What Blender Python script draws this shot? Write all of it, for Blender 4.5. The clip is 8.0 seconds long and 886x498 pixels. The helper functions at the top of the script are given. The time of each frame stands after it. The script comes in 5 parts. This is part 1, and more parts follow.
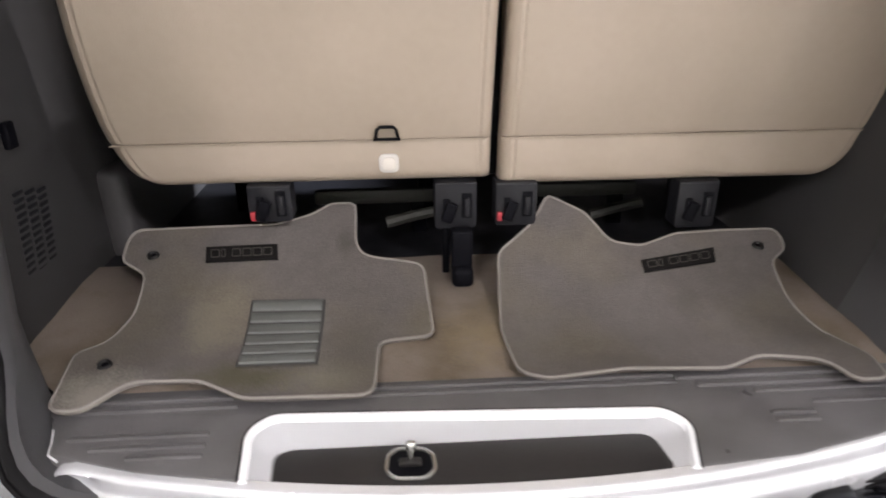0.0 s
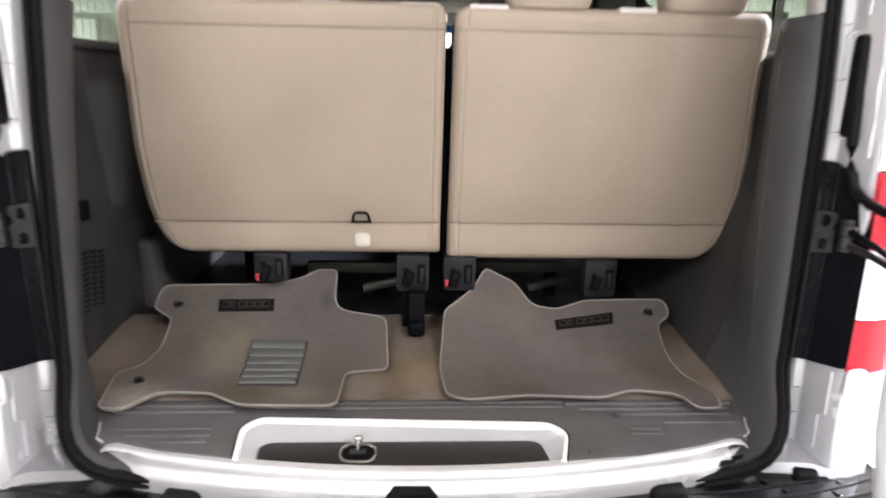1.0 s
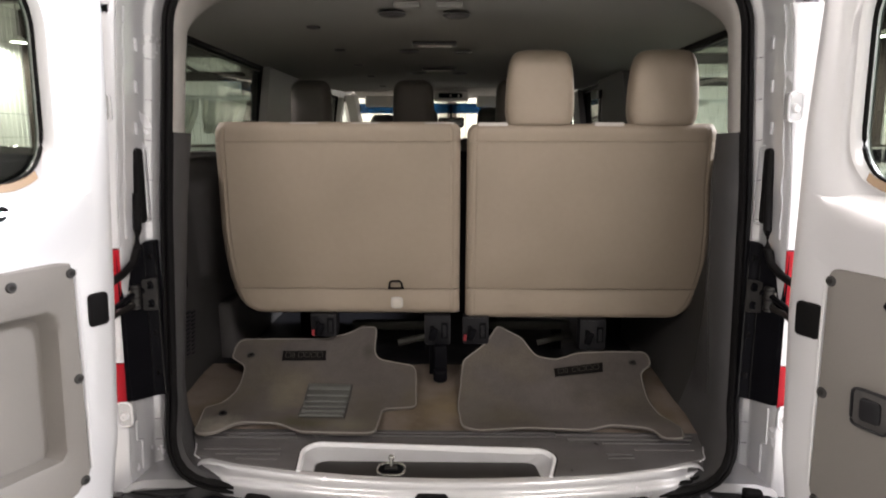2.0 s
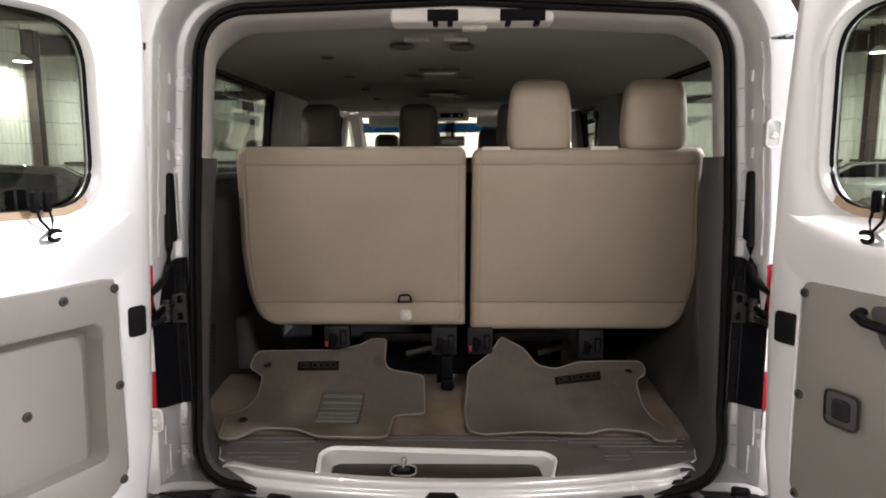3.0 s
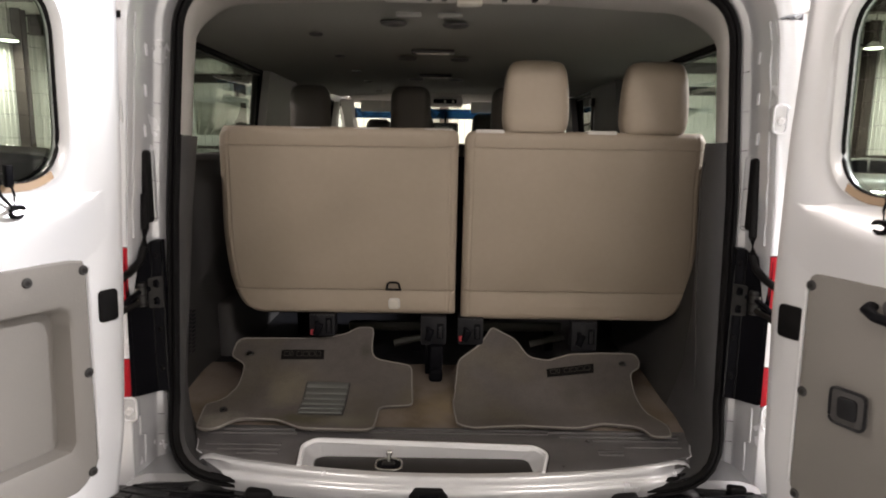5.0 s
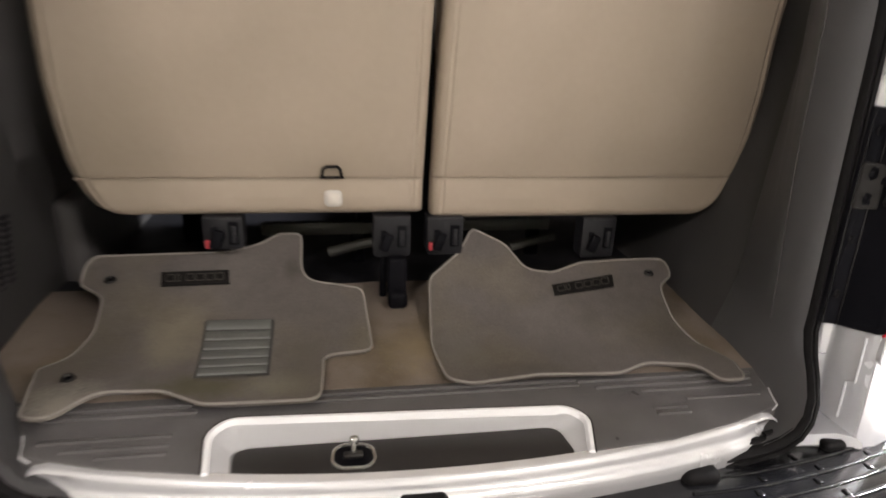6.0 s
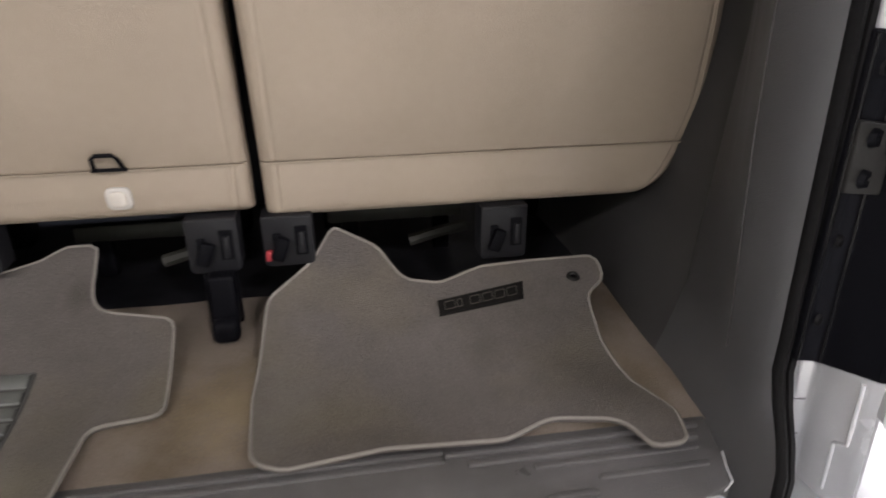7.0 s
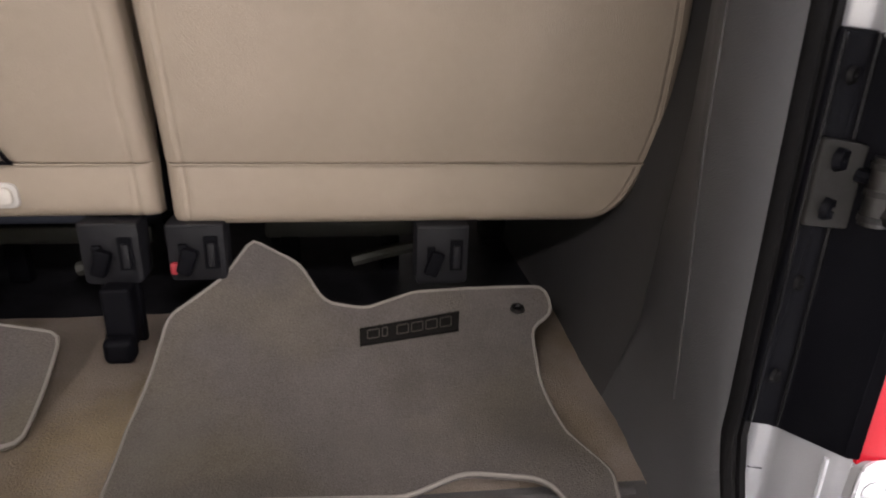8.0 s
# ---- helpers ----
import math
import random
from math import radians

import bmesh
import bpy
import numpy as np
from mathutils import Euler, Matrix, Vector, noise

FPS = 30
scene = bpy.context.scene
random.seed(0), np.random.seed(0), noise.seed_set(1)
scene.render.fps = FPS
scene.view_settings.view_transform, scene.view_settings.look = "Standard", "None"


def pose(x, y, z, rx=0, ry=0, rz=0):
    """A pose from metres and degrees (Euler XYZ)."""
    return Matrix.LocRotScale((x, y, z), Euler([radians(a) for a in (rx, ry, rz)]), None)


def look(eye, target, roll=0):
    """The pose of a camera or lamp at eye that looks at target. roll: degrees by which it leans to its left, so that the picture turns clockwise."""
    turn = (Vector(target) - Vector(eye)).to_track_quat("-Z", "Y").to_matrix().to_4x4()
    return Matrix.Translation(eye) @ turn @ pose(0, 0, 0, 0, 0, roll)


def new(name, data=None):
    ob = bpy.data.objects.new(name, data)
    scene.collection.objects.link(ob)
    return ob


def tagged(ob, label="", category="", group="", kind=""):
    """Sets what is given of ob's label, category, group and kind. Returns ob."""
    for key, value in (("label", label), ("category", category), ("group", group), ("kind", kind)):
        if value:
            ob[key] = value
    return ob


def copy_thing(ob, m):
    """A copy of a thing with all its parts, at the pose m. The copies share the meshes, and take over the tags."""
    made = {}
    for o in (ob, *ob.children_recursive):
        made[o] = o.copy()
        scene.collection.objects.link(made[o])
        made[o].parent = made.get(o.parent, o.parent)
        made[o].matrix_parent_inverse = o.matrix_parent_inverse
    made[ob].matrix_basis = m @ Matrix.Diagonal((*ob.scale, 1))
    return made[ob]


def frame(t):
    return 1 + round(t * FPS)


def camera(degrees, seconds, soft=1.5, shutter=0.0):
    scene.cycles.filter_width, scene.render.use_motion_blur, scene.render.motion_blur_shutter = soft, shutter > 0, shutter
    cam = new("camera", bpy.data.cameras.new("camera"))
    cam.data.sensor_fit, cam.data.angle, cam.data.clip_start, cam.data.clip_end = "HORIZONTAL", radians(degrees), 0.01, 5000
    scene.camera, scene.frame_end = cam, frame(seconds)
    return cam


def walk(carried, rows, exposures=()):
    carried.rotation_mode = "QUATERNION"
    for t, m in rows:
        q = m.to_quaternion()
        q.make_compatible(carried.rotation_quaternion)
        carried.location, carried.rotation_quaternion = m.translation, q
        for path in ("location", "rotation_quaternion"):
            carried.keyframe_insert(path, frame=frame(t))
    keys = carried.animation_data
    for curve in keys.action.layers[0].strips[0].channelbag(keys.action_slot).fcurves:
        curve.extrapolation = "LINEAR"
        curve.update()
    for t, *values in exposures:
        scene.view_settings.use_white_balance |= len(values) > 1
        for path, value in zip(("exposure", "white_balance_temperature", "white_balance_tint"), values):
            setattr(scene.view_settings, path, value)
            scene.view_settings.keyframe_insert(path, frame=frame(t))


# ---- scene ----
cam = camera(70.5, 8.0, soft=1.8, shutter=0.5)
PATH = [
    (0, (-0.143, -0.765, 1.334), (-0.029, 1.074, 0.556), -0.5),
    (0.2, (-0.082, -0.808, 1.34), (0.01, 1.037, 0.572), -0.0),
    (0.5, (-0.026, -0.897, 1.347), (0.065, 0.983, 0.671), 1.8),
    (0.8, (-0.05, -1.022, 1.367), (0.099, 0.893, 0.809), 2.4),
    (1, (-0.043, -1.16, 1.411), (0.057, 0.77, 0.899), 1.1),
    (1.2, (-0.069, -1.285, 1.424), (0.04, 0.655, 0.951), 0.6),
    (1.5, (-0.043, -1.423, 1.477), (0.014, 0.524, 1.026), -0.3),
    (1.7, (-0.008, -1.487, 1.505), (0.007, 0.47, 1.096), -0.1),
    (2, (0.008, -1.552, 1.521), (-0.02, 0.421, 1.192), -0.0),
    (2.2, (-0.009, -1.581, 1.527), (-0.044, 0.396, 1.227), -0.1),
    (3.3, (-0.017, -1.693, 1.546), (-0.028, 0.287, 1.265), -0.5),
    (3.5, (-0.015, -1.691, 1.543), (-0.016, 0.288, 1.258), -0.8),
    (4, (-0.014, -1.68, 1.545), (0.002, 0.3, 1.263), -0.6),
    (4.2, (-0.007, -1.681, 1.546), (0.005, 0.299, 1.266), -0.4),
    (5.3, (-0.024, -1.492, 1.49), (-0.009, 0.473, 1.12), 1.3),
    (5.5, (-0.045, -1.36, 1.447), (-0.002, 0.589, 0.998), 1.8),
    (5.8, (-0.139, -1.089, 1.391), (0.085, 0.806, 0.792), 2.4),
    (6, (-0.17, -0.934, 1.378), (0.166, 0.922, 0.713), 2.2),
    (6.3, (-0.095, -0.793, 1.355), (0.321, 0.99, 0.552), 2.2),
    (6.5, (-0.002, -0.709, 1.329), (0.413, 1.072, 0.518), 2.4),
    (6.8, (0.142, -0.626, 1.324), (0.455, 1.192, 0.552), 0.8),
    (7, (0.187, -0.579, 1.329), (0.492, 1.232, 0.537), -0.5),
    (7.2, (0.253, -0.542, 1.33), (0.536, 1.266, 0.525), 0.2),
    (7.5, (0.294, -0.473, 1.292), (0.708, 1.309, 0.486), 3.3),
    (7.8, (0.33, -0.45, 1.304), (0.634, 1.349, 0.484), 1.1),
    (8, (0.335, -0.491, 1.279), (0.613, 1.356, 0.563), 2.0),
]

EXPOSURES = [(0.0, 0.54, 6250, 13), (0.8, 0.58, 6300, 13), (1.0, 0.5, 6300, 13), (1.5, -0.27, 6450, 13), (2.0, -0.56, 6700, 13), (4.2, -0.83, 6750, 13), (5.5, -0.76, 6950, 13), (5.8, -0.28, 6900, 13), (6.0, 0.0, 6850, 12), (6.5, 0.29, 6800, 12), (7.0, 0.09, 6350, 12), (7.3, -0.06, 6250, 13), (7.5, 0.05, 6250, 14), (8.0, 0.06, 6500, 15)]
walk(cam, [(t, look(eye, target, roll)) for t, eye, target, roll in PATH], EXPOSURES)

# ---- light ----
world = bpy.data.worlds.new("hall_air")
scene.world = world
world.use_nodes = True
world.node_tree.nodes["Background"].inputs[0].default_value = (0.9, 0.95, 1.0, 1)
world.node_tree.nodes["Background"].inputs[1].default_value = 0.05
LAMP_Z = 5.5
LAMP_WATT = 900
# SKY tints the added lamp that stands in for daylight from the right.
WARM, COOL, SKY = (1.0, 0.925, 0.895), (0.93, 0.96, 1.03), (0.985, 0.94, 0.985)
# Two unseen fill lamps beside the van, added for brightness.
NEAR_FILL_LAMPS = [(-6.5, 1.0, 0.85, WARM), (6.5, 1.0, 4.0, COOL)]
# Most of these are unseen, added to light walls, doors and cabin.
LAMPS = [(-8.0, -6.0, 0.20), (-2.8, -6.0, 0.27), (2.8, -6.0, 0.38), (8.0, -6.0, 0.72, SKY), (-11.3, 14.9, 1.0), (-17.0, 23.8, 1.0), (16.0, 22.7, 1.0), (-5.0, 22.5, 1.6), (3.0, 23.0, 1.6), (9.0, 22.5, 1.0), (-14.5, 7.0, 0.5), (14.5, 9.0, 5.0), (4.0, 14.0, 4.0)]


def lamp_light(x, y, share, colour=(1.0, 0.932, 0.915)):
    data = bpy.data.lights.new("lamp_light", "AREA")
    data.shape, data.size, data.energy, data.color = "DISK", 1.2, LAMP_WATT * share, colour
    ob = new("lamp_light", data)
    ob.matrix_basis = pose(x, y, LAMP_Z - 0.12)


for lamp in LAMPS + NEAR_FILL_LAMPS:
    lamp_light(*lamp)


# ---- materials ----
def mat(name, base, rough=0.5, metal=0.0, grain=(300, 0.12), stain=(6, 0.1), bump=(400, 0.1), coat=0.0, spec=0.5, second=None, kind="noise", per_object=0.0, patch=None, wave=None, spots=()):
    """A procedural surface; spots: stains and worn places (x, y, rx, ry, amount, colour) lying on the floor."""
    m = bpy.data.materials.new(name)
    m.use_nodes = True
    nt = m.node_tree
    bsdf = nt.nodes["Principled BSDF"]
    bsdf.inputs["Roughness"].default_value, bsdf.inputs["Metallic"].default_value = rough, metal
    bsdf.inputs["Coat Weight"].default_value, bsdf.inputs["Specular IOR Level"].default_value = coat, spec
    co = nt.nodes.new("ShaderNodeTexCoord")

    def noise_of(scale, detail=3):
        n = nt.nodes.new("ShaderNodeTexNoise")
        n.inputs["Scale"].default_value, n.inputs["Detail"].default_value = scale, detail
        nt.links.new(co.outputs["Object"], n.inputs["Vector"])
        return n.outputs["Fac"]

    def math_of(op, a, b):
        n = nt.nodes.new("ShaderNodeMath")
        n.operation = op
        for i, v in enumerate((a, b)):
            if isinstance(v, (int, float)):
                n.inputs[i].default_value = v
            else:
                nt.links.new(v, n.inputs[i])
        return n.outputs[0]

    fine = math_of("MULTIPLY", math_of("SUBTRACT", noise_of(grain[0]), 0.5), 2 * grain[1])
    wide = math_of("MULTIPLY", math_of("SUBTRACT", noise_of(stain[0], 5), 0.5), 2 * stain[1])
    level = math_of("ADD", math_of("ADD", fine, wide), 1.0)
    if per_object:
        info = nt.nodes.new("ShaderNodeObjectInfo")
        level = math_of("ADD", level, math_of("MULTIPLY", math_of("SUBTRACT", info.outputs["Random"], 0.5), per_object))
    scaled = nt.nodes.new("ShaderNodeVectorMath")
    scaled.operation = "SCALE"
    if second:
        mix = nt.nodes.new("ShaderNodeMix")
        mix.data_type = "RGBA"
        mix.inputs["A"].default_value, mix.inputs["B"].default_value = (*base, 1), (*second, 1)
        ramp = nt.nodes.new("ShaderNodeMapRange")
        ramp.inputs["From Min"].default_value, ramp.inputs["From Max"].default_value = patch[1:] if patch else (0.4, 0.65)
        nt.links.new(noise_of(patch[0] if patch else stain[0] * 0.7, 6), ramp.inputs["Value"])
        nt.links.new(ramp.outputs[0], mix.inputs["Factor"])
        nt.links.new(mix.outputs["Result"], scaled.inputs[0])
    else:
        scaled.inputs[0].default_value = base
    nt.links.new(level, scaled.inputs["Scale"])
    colour = scaled.outputs[0]
    if spots:
        place = nt.nodes.new("ShaderNodeNewGeometry").outputs["Position"]
        ragged = math_of("ADD", math_of("MULTIPLY", noise_of(22, 5), 1.3), math_of("MULTIPLY", noise_of(240, 2), 1.5))
    for x, y, rx, ry, amount, tone in spots:
        off = nt.nodes.new("ShaderNodeMapping")
        off.vector_type = "POINT"
        off.inputs["Location"].default_value = (-x / rx, -y / ry, 0)
        off.inputs["Scale"].default_value = (1 / rx, 1 / ry, 0)
        far = nt.nodes.new("ShaderNodeVectorMath")
        far.operation = "LENGTH"
        nt.links.new(place, off.inputs["Vector"])
        nt.links.new(off.outputs[0], far.inputs[0])
        mask = nt.nodes.new("ShaderNodeMapRange")
        mask.inputs["From Min"].default_value, mask.inputs["From Max"].default_value = 2.6, 1.6
        mask.inputs["To Max"].default_value = amount
        nt.links.new(math_of("ADD", far.outputs["Value"], ragged), mask.inputs["Value"])
        blend = nt.nodes.new("ShaderNodeMix")
        blend.data_type = "RGBA"
        blend.inputs["B"].default_value = (*tone, 1)
        nt.links.new(mask.outputs[0], blend.inputs["Factor"])
        nt.links.new(colour, blend.inputs["A"])
        colour = blend.outputs["Result"]
    nt.links.new(colour, bsdf.inputs["Base Color"])
    rough_out = math_of("ADD", rough, math_of("MULTIPLY", wide, 0.6))
    nt.links.new(rough_out, bsdf.inputs["Roughness"])
    if bump[1]:
        b = nt.nodes.new("ShaderNodeBump")
        b.inputs["Strength"].default_value, b.inputs["Distance"].default_value = bump[1], 0.002
        if kind == "cells":
            v = nt.nodes.new("ShaderNodeTexVoronoi")
            v.inputs["Scale"].default_value = bump[0]
            nt.links.new(co.outputs["Object"], v.inputs["Vector"])
            nt.links.new(v.outputs["Distance"], b.inputs["Height"])
        else:
            nt.links.new(noise_of(bump[0], 2), b.inputs["Height"])
        if wave:
            soft = nt.nodes.new("ShaderNodeBump")
            soft.inputs["Strength"].default_value, soft.inputs["Distance"].default_value = wave[1], 0.02
            nt.links.new(noise_of(wave[0], 2), soft.inputs["Height"])
            nt.links.new(soft.outputs[0], b.inputs["Normal"])
        nt.links.new(b.outputs[0], bsdf.inputs["Normal"])
    return m


def glow(name, colour, strength):
    m = bpy.data.materials.new(name)
    m.use_nodes = True
    nt = m.node_tree
    nt.nodes.remove(nt.nodes["Principled BSDF"])
    e = nt.nodes.new("ShaderNodeEmission")
    e.inputs[0].default_value, e.inputs[1].default_value = (*colour, 1), strength
    nt.links.new(e.outputs[0], nt.nodes["Material Output"].inputs[0])
    return m


def glass(name, tint):
    m = bpy.data.materials.new(name)
    m.use_nodes = True
    nt = m.node_tree
    nt.nodes.remove(nt.nodes["Principled BSDF"])
    clear, gloss, mix, fr, power, keep = (nt.nodes.new("ShaderNode" + k) for k in ("BsdfTransparent", "BsdfGlossy", "MixShader", "LayerWeight", "Math", "Math"))
    clear.inputs[0].default_value = (*tint, 1)
    gloss.inputs["Roughness"].default_value = 0.02
    fr.inputs[0].default_value = 0.5
    power.operation, keep.operation = "POWER", "MULTIPLY_ADD"
    power.inputs[1].default_value = 5.0
    keep.inputs[1].default_value, keep.inputs[2].default_value = 0.55, 0.04
    nt.links.new(fr.outputs["Facing"], power.inputs[0])
    nt.links.new(power.outputs[0], keep.inputs[0])
    nt.links.new(keep.outputs[0], mix.inputs[0])
    nt.links.new(clear.outputs[0], mix.inputs[1])
    nt.links.new(gloss.outputs[0], mix.inputs[2])
    nt.links.new(mix.outputs[0], nt.nodes["Material Output"].inputs[0])
    return m


LEATHER = mat("beige_leather", (0.342, 0.283, 0.220), 0.50, grain=(60, 0.045), stain=(5, 0.07), bump=(620, 0.28), kind="cells", wave=(9, 0.16))
# Darker leather for the rows facing away from light; shade in the colour.
LEATHER_SHADED = mat("shaded_leather", (0.12, 0.108, 0.097), 0.55, grain=(60, 0.05), stain=(4, 0.08), bump=(700, 0.18), kind="cells")
STITCH = mat("seam_thread", (0.34, 0.284, 0.222), 0.75, grain=(900, 0.2), bump=(900, 0.3))
CARPET = mat("beige_carpet", (0.350, 0.292, 0.243), 0.95, grain=(500, 0.3), stain=(5, 0.30), bump=(420, 0.9), spec=0.1, second=(0.25, 0.20, 0.145), patch=(6, 0.46, 0.66), spots=[(0.0, 0.25, 0.08, 0.10, 0.55, (0.47, 0.37, 0.22)), (0.03, 0.36, 0.05, 0.05, 0.5, (0.20, 0.16, 0.09)), (-0.70, 0.24, 0.06, 0.08, 0.5, (0.26, 0.20, 0.14)), (0.62, 0.20, 0.05, 0.09, 0.4, (0.24, 0.19, 0.14))])
MAT_PILE = mat("grey_beige_pile", (0.109, 0.098, 0.091), 0.95, grain=(420, 0.5), stain=(26, 0.16), bump=(400, 0.9), spec=0.1, second=(0.126, 0.111, 0.090), patch=(4.5, 0.47, 0.66), spots=[(-0.50, 0.29, 0.07, 0.09, 0.6, (0.19, 0.168, 0.125)), (-0.42, 0.13, 0.11, 0.05, 0.8, (0.072, 0.065, 0.038)), (-0.29, 0.12, 0.07, 0.045, 0.55, (0.19, 0.172, 0.128)), (-0.24, 0.20, 0.05, 0.12, 0.4, (0.085, 0.077, 0.062)), (-0.65, 0.10, 0.075, 0.075, 0.85, (0.25, 0.23, 0.195)), (-0.27, 0.47, 0.022, 0.03, 0.6, (0.06, 0.054, 0.048)), (0.20, 0.12, 0.12, 0.05, 0.45, (0.075, 0.067, 0.060)), (0.40, 0.30, 0.04, 0.05, 0.45, (0.070, 0.063, 0.057)), (0.08, 0.22, 0.05, 0.09, 0.4, (0.165, 0.150, 0.130)), (0.53, 0.20, 0.08, 0.08, 0.45, (0.088, 0.080, 0.073)), (0.30, 0.20, 0.16, 0.05, 0.3, (0.092, 0.084, 0.076)), (0.26, 0.075, 0.20, 0.022, 0.6, (0.20, 0.185, 0.165))])
BINDING = mat("pale_binding", (0.22, 0.20, 0.18), 0.85, grain=(700, 0.2), bump=(800, 0.5))
HEEL = mat("heel_rubber", (0.088, 0.092, 0.085), 0.5, grain=(200, 0.15), stain=(14, 0.45), bump=(500, 0.2))
PLATE_DARK = mat("badge_cloth", (0.009, 0.008, 0.0075), 0.9, bump=(800, 0.4), spec=0.1)
BADGE_BAR = mat("badge_thread", (0.055, 0.05, 0.044), 0.9, bump=(800, 0.4), spec=0.1)
METAL = mat("bright_metal", (0.6, 0.6, 0.58), 0.25, 1.0, stain=(20, 0.1), bump=(300, 0.03))
METAL_DULL = mat("dull_metal", (0.065, 0.063, 0.062), 0.5, 1.0, stain=(25, 0.25), bump=(300, 0.1))
WHITE = mat("silver_white_paint", (0.84, 0.845, 0.865), 0.35, 0.42, grain=(900, 0.03), stain=(3, 0.03), bump=(8, 0.0), coat=0.4)
JAMB = mat("jamb_paint", (0.70, 0.705, 0.72), 0.25, 0.42, grain=(500, 0.05), stain=(9, 0.12), bump=(8, 0.0), coat=0.4)
HINGE_STEEL = mat("hinge_steel", (0.020, 0.019, 0.018), 0.45, 0.0, spec=0.2, grain=(200, 0.1), stain=(30, 0.3), bump=(300, 0.1))
BUMPER = mat("glossy_black_plastic", (0.006, 0.006, 0.007), 0.13, spec=0.35, grain=(300, 0.1), stain=(9, 0.3), bump=(500, 0.08))
RECESS_PAD = mat("recess_rubber", (0.020, 0.018, 0.0175), 0.42, spec=0.35, grain=(200, 0.2), stain=(9, 0.4), bump=(300, 0.12))
RECESS = mat("recess_paint", (0.86, 0.865, 0.88), 0.3, grain=(600, 0.03), stain=(7, 0.06), bump=(20, 0.02), coat=0.3)
VENT = mat("vent_plastic", (0.20, 0.195, 0.18), 0.5, bump=(500, 0.1))
CLIP = mat("grey_clip", (0.03, 0.029, 0.028), 0.45, bump=(300, 0.1))
RUBBER = mat("black_rubber", (0.008, 0.0076, 0.0078), 0.55, spec=0.08, grain=(200, 0.2), stain=(20, 0.25), bump=(300, 0.15))
BLACK = mat("black_plastic", (0.005, 0.005, 0.0065), 0.45, spec=0.05, grain=(300, 0.2), stain=(15, 0.25), bump=(600, 0.15))
GREY = mat("grey_trim", (0.058, 0.055, 0.054), 0.6, grain=(400, 0.06), stain=(5, 0.1), bump=(650, 0.35), kind="cells")
# Same plastic as the pillars, darkened for the shade beside the seats.
SIDE_SHADED = mat("side_grey_shaded", (0.088, 0.085, 0.083), 0.55, grain=(400, 0.06), stain=(5, 0.12), bump=(650, 0.35), kind="cells")
PILLAR = mat("pillar_grey", (0.133, 0.131, 0.134), 0.38, grain=(400, 0.05), stain=(5, 0.08), bump=(650, 0.3), kind="cells")
HEEL_DARK = mat("heel_groove", (0.05, 0.05, 0.047), 0.7, bump=(500, 0.2))
SILL_GREY = mat("sill_plastic", (0.090, 0.086, 0.086), 0.36, grain=(400, 0.08), stain=(14, 0.35), bump=(600, 0.3), kind="cells")
CREAM = mat("cream_trim", (0.56, 0.535, 0.50), 0.55, grain=(300, 0.05), stain=(5, 0.06), bump=(600, 0.2), kind="cells")
DOOR_TRIM = mat("door_card", (0.195, 0.182, 0.167), 0.6, grain=(300, 0.05), stain=(4, 0.08), bump=(550, 0.3), kind="cells")
LINER = mat("headliner_felt", (0.40, 0.395, 0.362), 0.95, grain=(500, 0.12), stain=(3, 0.06), bump=(600, 0.4), spec=0.1)
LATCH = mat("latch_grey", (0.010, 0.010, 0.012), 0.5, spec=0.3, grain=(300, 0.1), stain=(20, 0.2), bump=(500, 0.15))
RED_TAB = mat("red_tab", (0.36, 0.03, 0.04), 0.5, bump=(300, 0.02))
RED_LENS = mat("red_lens", (0.42, 0.008, 0.018), 0.3, grain=(150, 0.1), bump=(120, 0.1), spec=0.25)
CLEAR_LENS = mat("clear_lens", (0.82, 0.82, 0.82), 0.12, grain=(150, 0.08), bump=(120, 0.1), coat=0.5)
BUTTON = mat("white_button", (0.62, 0.58, 0.52), 0.35, bump=(300, 0.02))
SEALANT = mat("tan_edge", (0.36, 0.25, 0.16), 0.6, grain=(200, 0.1), stain=(12, 0.15))
PALE_BAR = mat("pale_bar", (0.05, 0.05, 0.042), 0.6, stain=(15, 0.2))
TINT = glass("tinted_glass", (0.56, 0.61, 0.56))
SIDE_TINT = glass("side_glass", (0.46, 0.51, 0.47))
CLEAR = glass("clear_glass", (0.85, 0.9, 0.86))
SCREEN = glass("windscreen_glass", (0.66, 0.68, 0.60))
PRIVACY = glass("privacy_glass", (0.09, 0.10, 0.09))
BLUE_BAND = glass("blue_band", (0.005, 0.026, 0.075))
CONCRETE = mat("sealed_concrete", (0.42, 0.41, 0.38), 0.3, grain=(40, 0.1), stain=(0.7, 0.2), bump=(30, 0.05), second=(0.36, 0.35, 0.33))
WALL_WHITE = mat("wall_sheet", (0.80, 0.81, 0.77), 0.6, grain=(20, 0.03), stain=(0.5, 0.06), bump=(30, 0.05))
STEEL_BROWN = mat("brown_steel", (0.06, 0.045, 0.04), 0.6, grain=(20, 0.1), stain=(1, 0.2), bump=(30, 0.1))
ROOF_FOIL = mat("roof_insulation", (0.62, 0.62, 0.59), 0.7, grain=(3, 0.1), stain=(0.5, 0.15), bump=(8, 0.4))
LAMP_GLOW = glow("lamp_glow", (1.0, 0.97, 0.92), 30.0)


